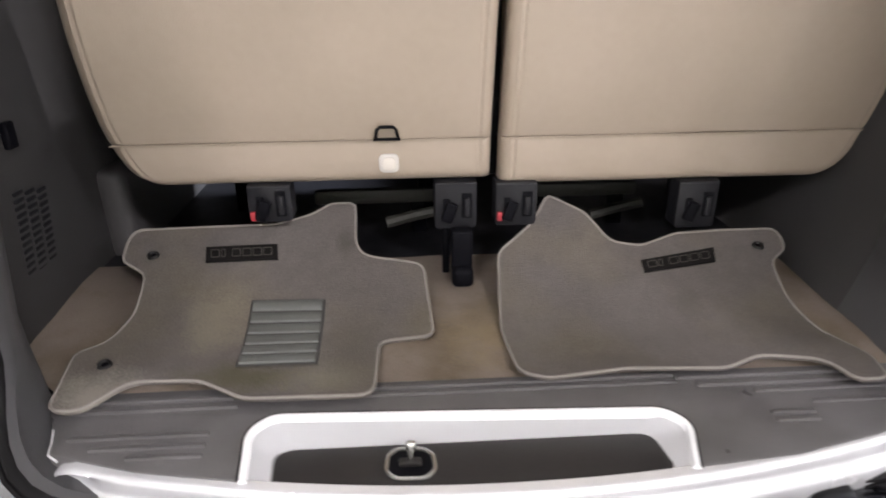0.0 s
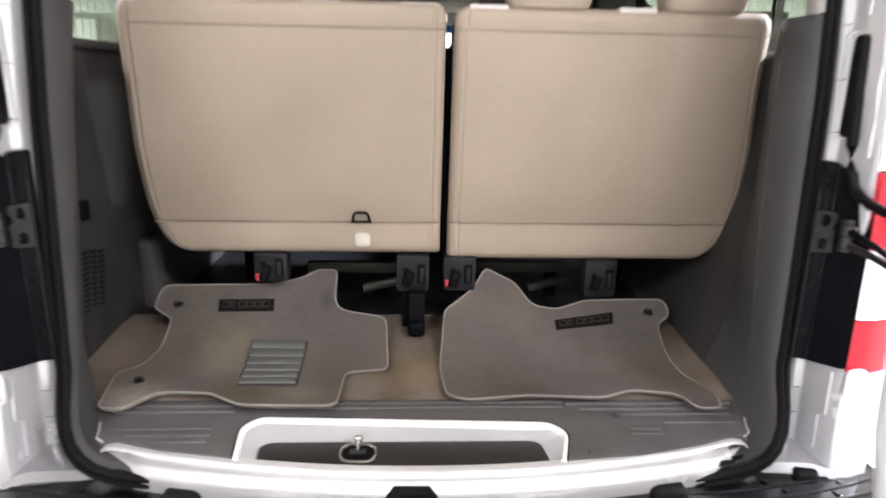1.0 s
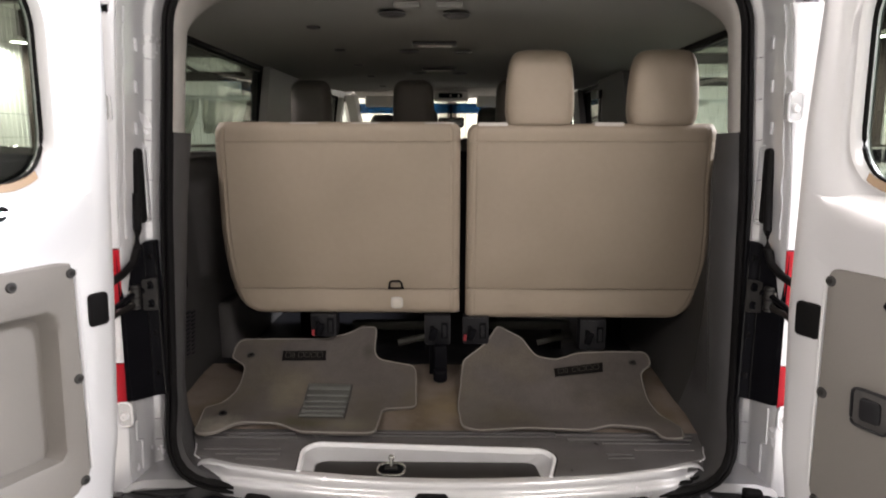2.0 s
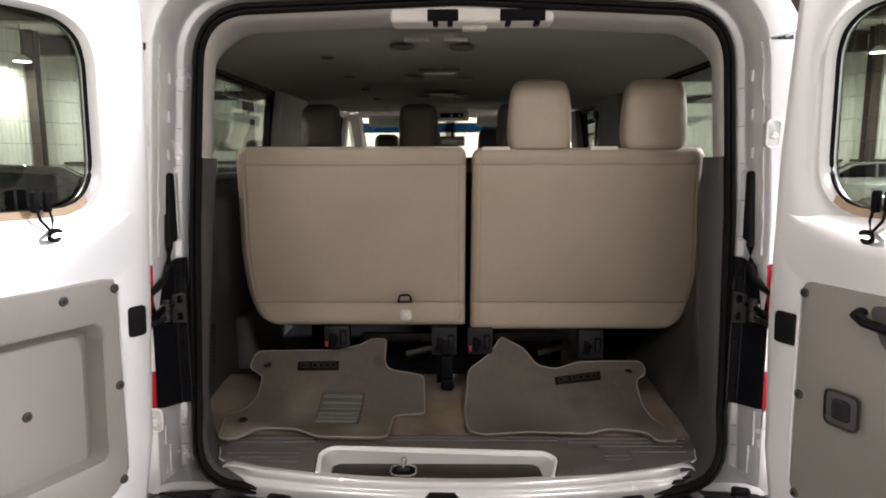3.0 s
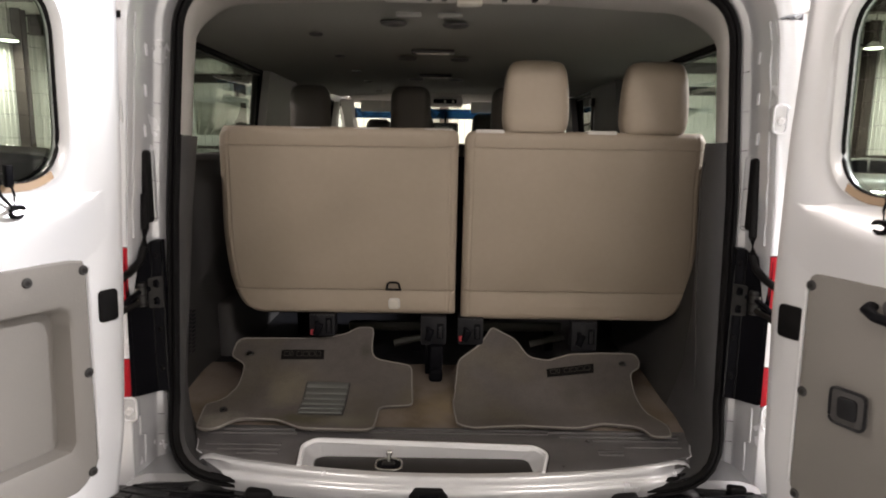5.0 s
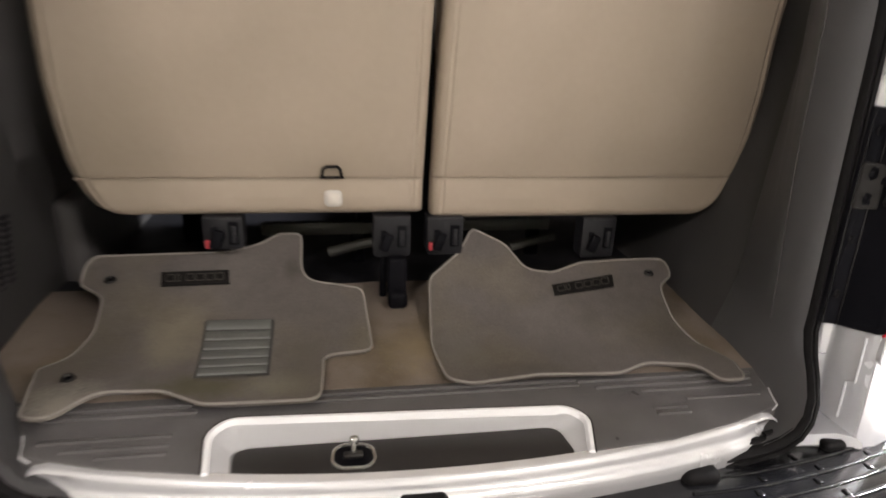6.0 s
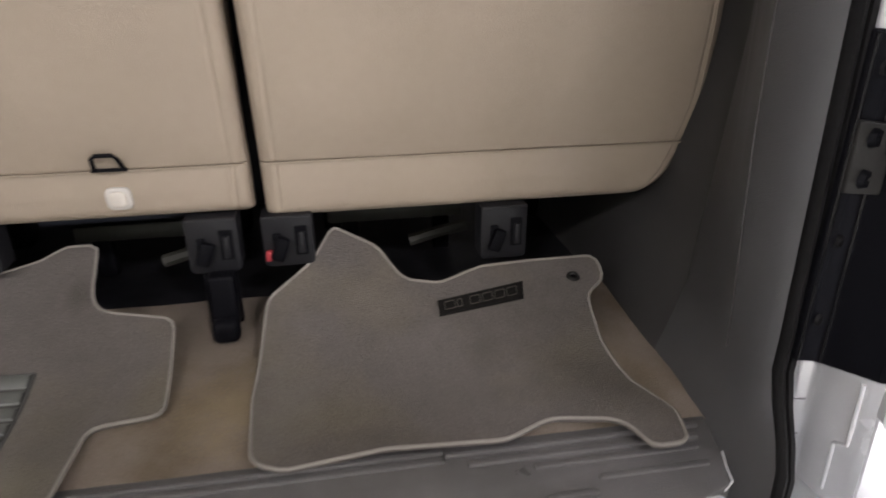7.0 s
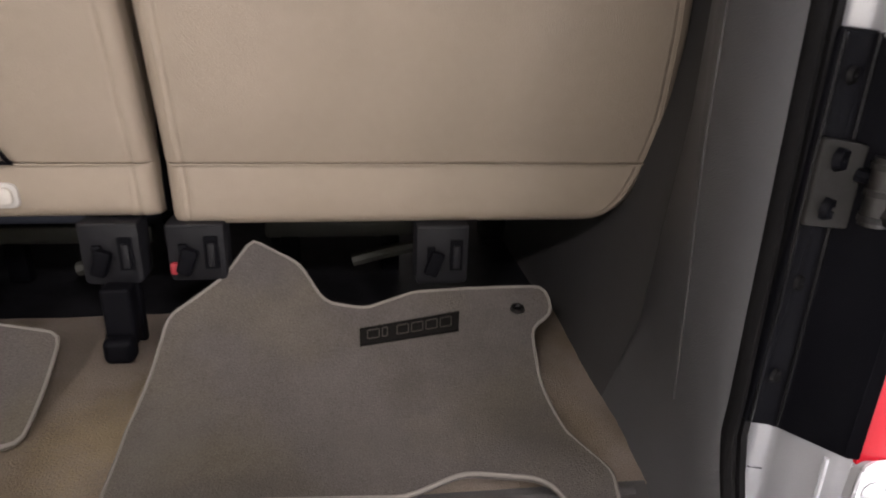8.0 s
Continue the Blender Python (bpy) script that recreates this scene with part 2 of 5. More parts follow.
# ---- mesh helpers ----
def link(name, bm, material, parent=None, label="", sharp=38):
    me = bpy.data.meshes.new(name)
    bmesh.ops.recalc_face_normals(bm, faces=bm.faces[:])
    bm.to_mesh(me)
    bm.free()
    me.materials.append(material)
    me.polygons.foreach_set("use_smooth", [True] * len(me.polygons))
    me.set_sharp_from_angle(angle=radians(sharp))
    ob = new(name, me)
    if parent is not None:
        ob.parent = parent
        if parent.data is None:
            ob.matrix_parent_inverse = parent.matrix_basis.inverted()
    if label:
        ob["label"] = label
    return ob


part = link


def thing(name, at, label, category, group=""):
    ob = new(name)
    ob.empty_display_size = 0.1
    ob.matrix_basis = pose(*at)
    return tagged(ob, label, category, group)


def structure(name, bm, material, label, category):
    return tagged(link(name, bm, material), label, category, kind="structure")


def box(bm, x0, x1, y0, y1, z0, z1, bevel=0.0, seg=2, m=None):
    made = bmesh.ops.create_cube(bm, size=1.0)["verts"]
    for v in made:
        v.co = Vector(((x0 + x1) / 2 + v.co.x * (x1 - x0), (y0 + y1) / 2 + v.co.y * (y1 - y0), (z0 + z1) / 2 + v.co.z * (z1 - z0)))
    if bevel:
        edges = list({e for v in made for e in v.link_edges})
        made = list({v for v in bmesh.ops.bevel(bm, geom=edges, offset=bevel, segments=seg, affect="EDGES", profile=0.5)["verts"]} | {v for v in made if v.is_valid})
    if m is not None:
        for v in made:
            v.co = m @ v.co
    return bm


def a_box(*args, **kw):
    return box(bmesh.new(), *args, **kw)


def loft(bm, rings, closed=False, caps=False):
    rows = [[bm.verts.new(p) for p in ring] for ring in rings]
    n = len(rows[0])
    for a, b in zip(rows, rows[1:]):
        for i in range(n if closed else n - 1):
            j = (i + 1) % n
            bm.faces.new((a[i], a[j], b[j], b[i]))
    if caps:
        bm.faces.new(rows[0])
        bm.faces.new(rows[-1][::-1])
    return rows


def tube(bm, points, radius, sides=8, closed=False, flat=1.0):
    pts = [Vector(p) for p in points]
    rings = []
    n = len(pts)
    for i, p in enumerate(pts):
        a = pts[i - 1] if (i or closed) else p
        b = pts[(i + 1) % n] if (i < n - 1 or closed) else p
        d = (b - a).normalized()
        side = d.cross(Vector((0, 0, 1)))
        if side.length < 0.2:
            side = d.cross(Vector((0, 1, 0)))
        side.normalize()
        up = side.cross(d)
        rings.append([p + radius * (math.cos(k) * side + flat * math.sin(k) * up) for k in (2 * math.pi * j / sides for j in range(sides))])
    if closed:
        rings.append(rings[0])
    loft(bm, rings, closed=True, caps=not closed)
    if closed:
        bmesh.ops.remove_doubles(bm, verts=bm.verts[:], dist=1e-6)
    return bm


def a_tube(*args, **kw):
    return tube(bmesh.new(), *args, **kw)


def fillet(corners, closed=True, steps=5):
    """Corners (x, y, radius) to a rounded outline."""
    out, n = [], len(corners)
    for i, (x, y, r) in enumerate(corners):
        p = Vector((x, y))
        if r <= 0 or (not closed and i in (0, n - 1)):
            out.append((x, y))
            continue
        a, b = Vector(corners[i - 1][:2]) - p, Vector(corners[(i + 1) % n][:2]) - p
        half = a.angle(b) / 2
        cut = min(r / math.tan(half), 0.48 * a.length, 0.48 * b.length) if half > 0.01 else 0
        s, e = p + a.normalized() * cut, p + b.normalized() * cut
        for k in range(steps + 1):
            t = k / steps
            out.append(tuple((1 - t) ** 2 * s + 2 * t * (1 - t) * p + t * t * e))
    return out


def inset(outline, amounts):
    """The outline (counter-clockwise or not) moved inwards by an amount per point."""
    n = len(outline)
    area = sum(outline[i - 1][0] * outline[i][1] - outline[i][0] * outline[i - 1][1] for i in range(n))
    sign = 1 if area > 0 else -1
    out = []
    for i in range(n):
        a, b = Vector(outline[i - 1]), Vector(outline[(i + 1) % n])
        d = (b - a).normalized()
        out.append((outline[i][0] - sign * d.y * amounts[i], outline[i][1] + sign * d.x * amounts[i]))
    return out


def slab(bm, outline, place, thick, bevel=0.0):
    """A plate with the outline: place(u, v, w) gives its points, w from 0 (face) to thick (back)."""
    n = len(outline)
    rings = []
    if bevel:
        inner = inset(outline, [bevel] * n)
        mid = inset(outline, [bevel * 0.3] * n)
        rings += [[place(*p, 0) for p in inner], [place(*p, 0.3 * bevel) for p in mid], [place(*p, bevel) for p in outline]]
    else:
        rings += [[place(*p, 0) for p in outline]]
    rings += [[place(*p, thick) for p in outline]]
    loft(bm, rings, closed=True, caps=True)
    return bm


def resample(outline, count):
    pts = [Vector(p) for p in outline]
    pts.append(pts[0])
    lengths = [0.0]
    for a, b in zip(pts, pts[1:]):
        lengths.append(lengths[-1] + (b - a).length)
    out, k = [], 0
    for i in range(count):
        s = lengths[-1] * i / count
        while lengths[k + 1] < s:
            k += 1
        t = (s - lengths[k]) / max(lengths[k + 1] - lengths[k], 1e-9)
        out.append(tuple(pts[k].lerp(pts[k + 1], t)))
    return out


def disc(bm, centre, normal, radius, depth, sides=16, hole=0.0):
    nrm = Vector(normal).normalized()
    u = nrm.orthogonal().normalized()
    v = nrm.cross(u)
    c = Vector(centre)
    ang = [2 * math.pi * k / sides for k in range(sides)]
    prof = [(hole, 0.3 * depth), (hole + 0.25 * (radius - hole), 1.0 * depth), (hole + 0.75 * (radius - hole), 1.0 * depth), (radius, 0.0)]
    loft(bm, [[c + r * (math.cos(k) * u + math.sin(k) * v) + h * nrm for k in ang] for r, h in prof], closed=True, caps=False)
    if hole == 0:
        bmesh.ops.remove_doubles(bm, verts=bm.verts[:], dist=1e-5)
    return bm


def rounded_block(cx, cy, cz, w, d, h, r, taper=1.0, seg=5, m=None, bow=0.0):
    bm = bmesh.new()
    box(bm, -w / 2, w / 2, -d / 2, d / 2, -h / 2, h / 2, bevel=r, seg=seg)
    for v in bm.verts:
        k = 1 + (taper - 1) * (v.co.z / h + 0.5)
        v.co.x *= k
        v.co.y -= bow * (1 - (2 * v.co.x / w) ** 2) * (1 - (2 * v.co.z / h) ** 2) * (1 if v.co.y < 0 else 0)
        v.co = Vector((cx, cy, cz)) + v.co
        if m is not None:
            v.co = m @ v.co
    return bm


# ---- hall ----
structure("floor", a_box(-18, 18, -14, 27, -0.2, 0.0), CONCRETE, "smooth sealed grey concrete hall floor", "floor")


def ribbed_wall(name, a, b, height):
    """A wall of white ribbed sheet between two plan points."""
    bm = bmesh.new()
    a, b = Vector((*a, 0)), Vector((*b, 0))
    d = (b - a).normalized()
    nrm = Vector((-d.y, d.x, 0))
    count = int((b - a).length / 0.3)
    ring = []
    for i in range(count):
        for s, o in ((0.0, 0.0), (0.2, 0.0), (0.22, 0.03), (0.28, 0.03)):
            ring.append(a + d * (i * 0.3 + s) + nrm * o)
    ring.append(b)
    back = [p - nrm * 0.15 for p in (b, a)]
    loop = ring + back
    loft(bm, [loop, [p + Vector((0, 0, height)) for p in loop]], closed=True, caps=True)
    return structure(name, bm, WALL_WHITE, "white ribbed sheet-metal hall wall", "wall")


ribbed_wall("wall_north", (18, 27), (-18, 27), 7)
ribbed_wall("wall_west", (-18, 27), (-18, -14), 7)
ribbed_wall("wall_east", (18, -14), (18, 27), 7)
ribbed_wall("wall_south", (-18, -14), (18, -14), 7)
structure("ceiling", a_box(-18.2, 18.2, -14.2, 27.2, 7.0, 7.2), ROOF_FOIL, "pale insulated hall ceiling", "ceiling")


structure("trim", a_box(17.78, 17.95, -13.8, 26.8, 1.40, 1.52, bevel=0.01), STEEL_BROWN, "dark brown rail along the hall wall", "wall rail")
structure("trim", a_box(-17.5, 17.5, 26.78, 26.95, 1.40, 1.52, bevel=0.01), STEEL_BROWN, "dark brown rail along the hall wall", "wall rail")


def i_beam(bm, p, q, w, h):
    p, q = Vector(p), Vector(q)
    d = (q - p).normalized()
    side = d.cross(Vector((0, 0, 1)))
    if side.length < 0.1:
        side = Vector((1, 0, 0))
    side.normalize()
    up = side.cross(d)
    prof = [(-w, -h), (w, -h), (w, -0.8 * h), (0.15 * w, -0.8 * h), (0.15 * w, 0.8 * h), (w, 0.8 * h), (w, h), (-w, h), (-w, 0.8 * h), (-0.15 * w, 0.8 * h), (-0.15 * w, -0.8 * h), (-w, -0.8 * h)]
    loft(bm, [[c + a * side + b * up for a, b in prof] for c in (p, q)], closed=True, caps=True)
    return bm


for k, cx in enumerate((-9.0, 0.0, 9.0)):
    tagged(link("column", i_beam(bmesh.new(), (cx, 26.7, 0), (cx, 26.7, 7.0), 0.2, 0.2), STEEL_BROWN), "dark brown steel column at the hall wall", "column", "hall columns", "structure")
for k, cy in enumerate((-6.0, 3.0, 12.0, 20.0, 26.6)):
    tagged(link("beam", i_beam(bmesh.new(), (-18, cy, 6.55), (18, cy, 6.55), 0.2, 0.4), STEEL_BROWN), "dark brown steel roof beam under the hall ceiling", "beam", "hall beams", "structure")
for sx in (-17.7, 17.7):
    for cy in (3.0, 12.0, 18.5, 25.5):
        tagged(link("column", i_beam(bmesh.new(), (sx, cy, 0), (sx, cy, 7.0), 0.2, 0.2), STEEL_BROWN), "dark brown steel column at the hall wall", "column", "hall columns", "structure")


def hall_lamp(x, y):
    lamp = thing("pendant_lamp", (x, y, LAMP_Z), "round white pendant lamp, most of them added for light", "lamp", "hall lamps")
    bm = bmesh.new()
    prof = [(0.05, 0.22), (0.12, 0.2), (0.32, 0.02), (0.36, -0.02), (0.36, -0.04), (0.3, -0.02)]
    ang = [2 * math.pi * k / 20 for k in range(20)]
    loft(bm, [[(x + r * math.cos(a), y + r * math.sin(a), LAMP_Z + h) for a in ang] for r, h in prof], closed=True)
    part("shade", bm, WALL_WHITE, lamp)
    bm = bmesh.new()
    loft(bm, [[(x + 0.3 * math.cos(a), y + 0.3 * math.sin(a), LAMP_Z - h) for a in ang] for h in (0.03, 0.045)], closed=True, caps=True)
    part("diffuser", bm, LAMP_GLOW, lamp, "glowing round diffuser")
    part("rod", a_tube([(x, y, LAMP_Z + 0.2), (x, y, 7.0)], 0.015), STEEL_BROWN, lamp)


# Every light gets a pendant, the unseen added ones too.
for lamp in LAMPS + NEAR_FILL_LAMPS:
    hall_lamp(*lamp[:2])

# ---- van shell ----
van = thing("van", (0, 2.0, 0), "silver-white passenger van parked with both rear doors open", "van")
LEFT_SIDE = [(-0.758, 0.60, 0.14), (-0.718, 1.345, 0.5), (-0.672, 1.925, 0.135)]
RIGHT_SIDE = [(0.707, 1.915, 0.135), (0.741, 1.396, 0.5), (0.763, 0.60, 0.14)]
SEAL_PATH = fillet([(-0.30, 0.645, 0), (-0.750, 0.668, 0.2), *LEFT_SIDE[1:], (0.0, 1.95, 1.2), *RIGHT_SIDE[:2], (0.758, 0.655, 0.30), (0.30, 0.632, 0)], closed=False, steps=10)[1:-1]
JAMB_PATH = fillet([(-0.758, 0.58, 0), (-0.733, 1.345, 0.5), (-0.690, 1.930, 0.135), (0.0, 1.95, 1.2), *RIGHT_SIDE[:2], (0.763, 0.58, 0)], closed=False, steps=8)
PLANE = 0.045


def bend(z):
    """How far the seal swings to the rear where it meets the sill."""
    k = min(1.0, max(0.0, (0.84 - z) / 0.17))
    return -0.12 * k * k * (3 - 2 * k)


def sweep(bm, path, profile, closed=False, swing=False):
    """Sweeps (offset outwards, y) along a path in the x-z plane."""
    rings, n = [], len(path)
    for i, (x, z) in enumerate(path):
        a, b = path[max(i - 1, 0)], path[min(i + 1, n - 1)]
        d = Vector((b[0] - a[0], b[1] - a[1])).normalized()
        rings.append([(x - d.y * o, y + (bend(z) if swing else 0), z + d.x * o) for o, y in profile])
    loft(bm, rings, closed=closed, caps=closed)
    return bm


part("weatherstrip", sweep(bmesh.new(), SEAL_PATH, [(0.001, PLANE + 0.03), (-0.001, PLANE + 0.018), (0.001, PLANE + 0.009), (0.007, PLANE + 0.003), (0.013, PLANE + 0.005), (0.016, PLANE + 0.015), (0.019, PLANE + 0.006), (0.026, PLANE + 0.005), (0.032, PLANE + 0.013), (0.034, PLANE + 0.04)], closed=True, swing=True), RUBBER, van, "black double-lipped rubber weatherstrip")
part("jamb", sweep(bmesh.new(), JAMB_PATH, [(-0.004, 0.102), (0.018, 0.096), (0.030, 0.082), (0.035, 0.062), (0.040, 0.056), (0.050, 0.052), (0.0535, 0.047), (0.0545, 0.040), (0.056, 0.030), (0.060, 0.014), (0.066, -0.006), (0.0705, -0.022), (0.073, -0.030), (0.077, -0.036), (0.083, -0.036), (0.088, -0.020), (0.090, 0.02), (0.090, 0.10)]), JAMB, van, "silver painted door jamb")
CORNER = [(0.075, -0.022), (0.078, -0.040), (0.090, -0.046), (0.118, -0.046), (0.165, -0.030), (0.203, 0.03), (0.214, 0.12), (0.214, 0.17), (0.19, 0.17), (0.10, 0.03), (0.080, 0.0)]


def jamb_x(sx, z):
    """How far out the jamb's line runs at a height."""
    side = sorted((p[1], p[0]) for p in JAMB_PATH if p[0] * sx > 0.6 and p[1] < 1.85)
    return abs(float(np.interp(z, [p[0] for p in side], [p[1] for p in side])))


def corner_piece(sx, levels):
    """A length of the body's rounded rear corner between the jamb and the side."""
    bm = bmesh.new()
    loft(bm, [[(sx * (jamb_x(sx, z) + o), y, z) for o, y in CORNER] for z in levels], closed=True, caps=True)
    return bm



# outer skin of sides and roof
for sx in (-1, 1):
    bm = bmesh.new()
    rings = []
    for y, dx in ((0.06, -0.05), (0.1, -0.02), (0.2, 0.0), (1.5, 0.02), (3.4, 0.02), (4.6, -0.02), (5.3, -0.16)):
        outer = [(0.93, 0.32), (0.965, 0.45), (0.985, 0.8), (0.985, 1.2), (0.965, 1.38), (0.95, 1.44)]
        rings.append([(sx * (w + dx), y, z) for w, z in outer] + [(sx * (w + dx - 0.02), y, z) for w, z in outer[::-1]])
    loft(bm, rings, closed=True, caps=True)
    part("side_panel", bm, WHITE, van, "silver-white painted lower body side")
    bm = bmesh.new()
    outer = [(0.935, 1.872), (0.90, 1.94), (0.83, 2.02), (0.72, 2.08)]
    loft(bm, [[(sx * (w + dx), y, z) for w, z in outer] + [(sx * (w + dx - 0.018), y, z - 0.006) for w, z in outer[::-1]] for y, dx in ((0.06, -0.04), (0.2, 0.0), (3.6, 0.0), (4.1, -0.06))], closed=True, caps=True)
    part("cant_rail", bm, WHITE, van)
    pillars = ((0.10, 0.36), (1.46, 2.06), (2.62, 2.80), (3.42, 3.55)) if sx < 0 else ((0.10, 0.36), (1.62, 2.18), (2.74, 3.0), (3.42, 3.55))
    for y0, y1 in pillars:
        bm = bmesh.new()
        loft(bm, [[(sx * w, y0, z), (sx * (w - 0.055), y0 + 0.015, z), (sx * (w - 0.055), y1 - 0.015, z), (sx * w, y1, z)] for w, z in ((0.955, 1.42), (0.925, 1.65), (0.90, 1.88))], closed=True, caps=True)
        # Right-hand pillars take the darker grey so that they read as shaded.
        pillar = part("window_pillar", bm, GREY if y0 < 0.2 or sx > 0 else VENT if y0 < 2 else CREAM, van, "window pillar trim, right side coloured as shaded")
        bm = bmesh.new()
        loft(bm, [[(sx * (w + 0.012), y0 - 0.03, z), (sx * w, y0 - 0.03, z), (sx * w, y1 - 0.006, z), (sx * (w + 0.012), y1 - 0.006, z)] for w, z in ((0.956, 1.42), (0.926, 1.65), (0.901, 1.88))], closed=True, caps=True)
        part("outer_skin", bm, WHITE if y0 < 0.2 else BLACK, pillar)
    for y0, y1 in zip([p[1] for p in pillars], [p[0] for p in pillars[1:]] + [4.1]):
        bm = bmesh.new()
        loft(bm, [[(sx * w, y0, z), (sx * (w - 0.005), y0, z), (sx * (w - 0.005), y1, z), (sx * w, y1, z)] for w, z in ((0.945, 1.42), (0.915, 1.65), (0.892, 1.88))], closed=True, caps=True)
        w = part("side_window", bm, SIDE_TINT if y0 < 1 else CLEAR if y0 > 2.9 or sx < 0 else PRIVACY, van, "dark tinted side window glass")
        w.visible_shadow = False
        rim = [(y0, 1.45), (y1, 1.45), (y1, 1.878), (y0, 1.878)]
        part("window_rubber", a_tube([(sx * (0.935 - 0.115 * (z - 1.45)), y, z) for y, z in rim], 0.012, closed=True, sides=6), RUBBER, w)
# The strip over the windows is coloured dark grey to look unlit.
for sx in (-1, 1):
    bm = bmesh.new()
    loft(bm, [[(sx * 0.912, y, 1.900), (sx * 0.905, y, 1.886), (sx * 0.892, y, 1.866), (sx * 0.884, y, 1.858), (sx * 0.898, y, 1.852), (sx * 0.93, y, 1.87)] for y in (0.20, 1.2, 2.4, 3.7)], closed=True, caps=True)
    part("window_header", bm, GREY, van, "trim strip above the side windows, coloured as unlit")
part("roof", a_box(-0.72, 0.72, 0.04, 4.1, 2.06, 2.09, bevel=0.01), WHITE, van)
roof_line = [p for p in JAMB_PATH if p[1] > 1.80]
bm = bmesh.new()
rings = []
for i, (x, z) in enumerate(roof_line):
    a, b = roof_line[max(i - 1, 0)], roof_line[min(i + 1, len(roof_line) - 1)]
    d = Vector((b[0] - a[0], b[1] - a[1])).normalized()
    k = max(0.0, min(1.0, 1.4 - abs(d.y) * 1.4))
    rings.append([(x - d.y * q, y, z + d.x * q) for q, y in ((0.10 + (o - 0.10) * (1 - 0.62 * k) if o > 0.10 else o, y) for o, y in CORNER)])
loft(bm, rings, closed=True, caps=True)
part("roof_edge", bm, WHITE, van, "silver-white painted roof edge")

# underbody and cargo floor
part("underbody", a_box(-0.93, 0.93, 0.12, 5.2, 0.45, 0.69, bevel=0.02), BLACK, van)


def carpet_z(y):
    return 0.715 + 0.09 * max(0.0, min(y, 0.5) - 0.1)


bm = bmesh.new()
rows = []
for iy in range(15):
    y = 0.085 + iy * 0.035
    rows.append([(x, y, carpet_z(y) + 0.003 * noise.noise((x * 9, y * 9, 1)) + 0.0012 * noise.noise((x * 40, y * 40, 4))) for x in (min(0.86, 0.672 + 1.15 * (y - 0.085)) * (ix / 30 - 1) for ix in range(61))])
loft(bm, rows)
bmesh.ops.solidify(bm, geom=bm.faces[:], thickness=0.012)
part("cargo_carpet", bm, CARPET, van, "worn beige loop-pile cargo carpet")
# Near-black floor: the shade under the seats is put into its colour.
part("front_floor", a_box(-0.86, 0.86, 0.575, 5.0, 0.69, 0.742), LATCH, van, "cabin floor covering, under-seat shade in its colour")

# sill plate with its recess
TRAY_TOP = [(-0.380, -0.072, 0), (-0.390, 0.022, 0.04), (-0.360, 0.050, 0.04), (0.250, 0.025, 0.04), (0.280, -0.004, 0.04), (0.256, -0.088, 0)]
plate = fillet([*TRAY_TOP, (0.42, -0.075, 0.1), (0.56, -0.045, 0.1), (0.672, -0.008, 0.012), (0.690, 0.05, 0.02), (0.700, 0.118, 0), (0.0, 0.126, 0), (-0.76, 0.130, 0), (-0.70, 0.06, 0.02), (-0.676, -0.004, 0.012), (-0.54, -0.045, 0.1)])


def sill_z(y):
    return 0.702 + 0.11 * min(max(y, -0.1), 0.1)


sill_plate = part("sill_plate", slab(bmesh.new(), plate, lambda x, y, w: (x, y, sill_z(y) + 0.006 - w), 0.03, bevel=0.006), SILL_GREY, van, "scuffed grey plastic sill plate")
for x0, x1, y, h in ((-0.69, -0.43, 0.098, 0.004), (-0.68, -0.42, 0.078, 0.004), (-0.66, -0.45, 0.022, 0.003), (-0.62, -0.45, 0.0, 0.003), (-0.56, -0.45, -0.02, 0.003), (-0.4, 0.3, 0.106, 0.004), (-0.38, 0.3, 0.09, 0.003), (0.3, 0.68, 0.098, 0.004), (0.33, 0.67, 0.078, 0.004), (0.42, 0.66, 0.06, 0.003), (0.42, 0.49, 0.008, 0.004), (0.42, 0.49, -0.008, 0.004), (0.50, 0.66, 0.03, 0.003)):
    bm = bmesh.new()
    box(bm, x0, x1, y - 0.005, y + 0.005, sill_z(y), sill_z(y) + 0.006 + h, bevel=0.003, seg=2)
    part("rib", bm, SILL_GREY, sill_plate)
# Thin white tubes draw the highlight stripe along each plate end.
for sx in (-1, 1):
    part("end_cap", a_tube([(sx * 0.69, 0.045, 0.712), (sx * 0.681, 0.02, 0.709), (sx * 0.677, -0.002, 0.704), (sx * 0.66, -0.012, 0.70)], 0.0019, sides=6), WHITE, sill_plate, "white highlight line along the plate end")

tray_wall = bmesh.new()
upper = fillet(TRAY_TOP, closed=False, steps=6)
lower = fillet([(-0.348, -0.085, 0), (-0.355, 0.000, 0.03), (-0.33, 0.010, 0.02), (0.205, 0.008, 0.02), (0.232, -0.002, 0.03), (0.236, -0.10, 0)], closed=False, steps=6)
rings = []
for (a, b), (c, d) in zip(upper, lower):
    rings.append([(a, b, sill_z(b) + 0.001), (a + (c - a) * 0.1, b + (d - b) * 0.1, sill_z(b) - 0.001), (a + (c - a) * 0.8, b + (d - b) * 0.8, 0.684), (c, d, 0.681)])
loft(tray_wall, rings)
bmesh.ops.solidify(tray_wall, geom=tray_wall.faces[:], thickness=-0.003)
bm = bmesh.new()
rings = []
for i, (a, b) in enumerate(upper):
    p, q = upper[max(i - 1, 0)], upper[min(i + 1, len(upper) - 1)]
    d = Vector((q[0] - p[0], q[1] - p[1])).normalized()
    z = sill_z(b)
    rings.append([(a - d.y * o, b + d.x * o, z + h) for o, h in ((0.0085, 0.0050), (0.0070, 0.0080), (0.0040, 0.0092), (0.000, 0.0082), (-0.003, 0.003), (-0.005, -0.006), (0.004, -0.010), (0.008, -0.006))])
loft(bm, rings, closed=True, caps=True)
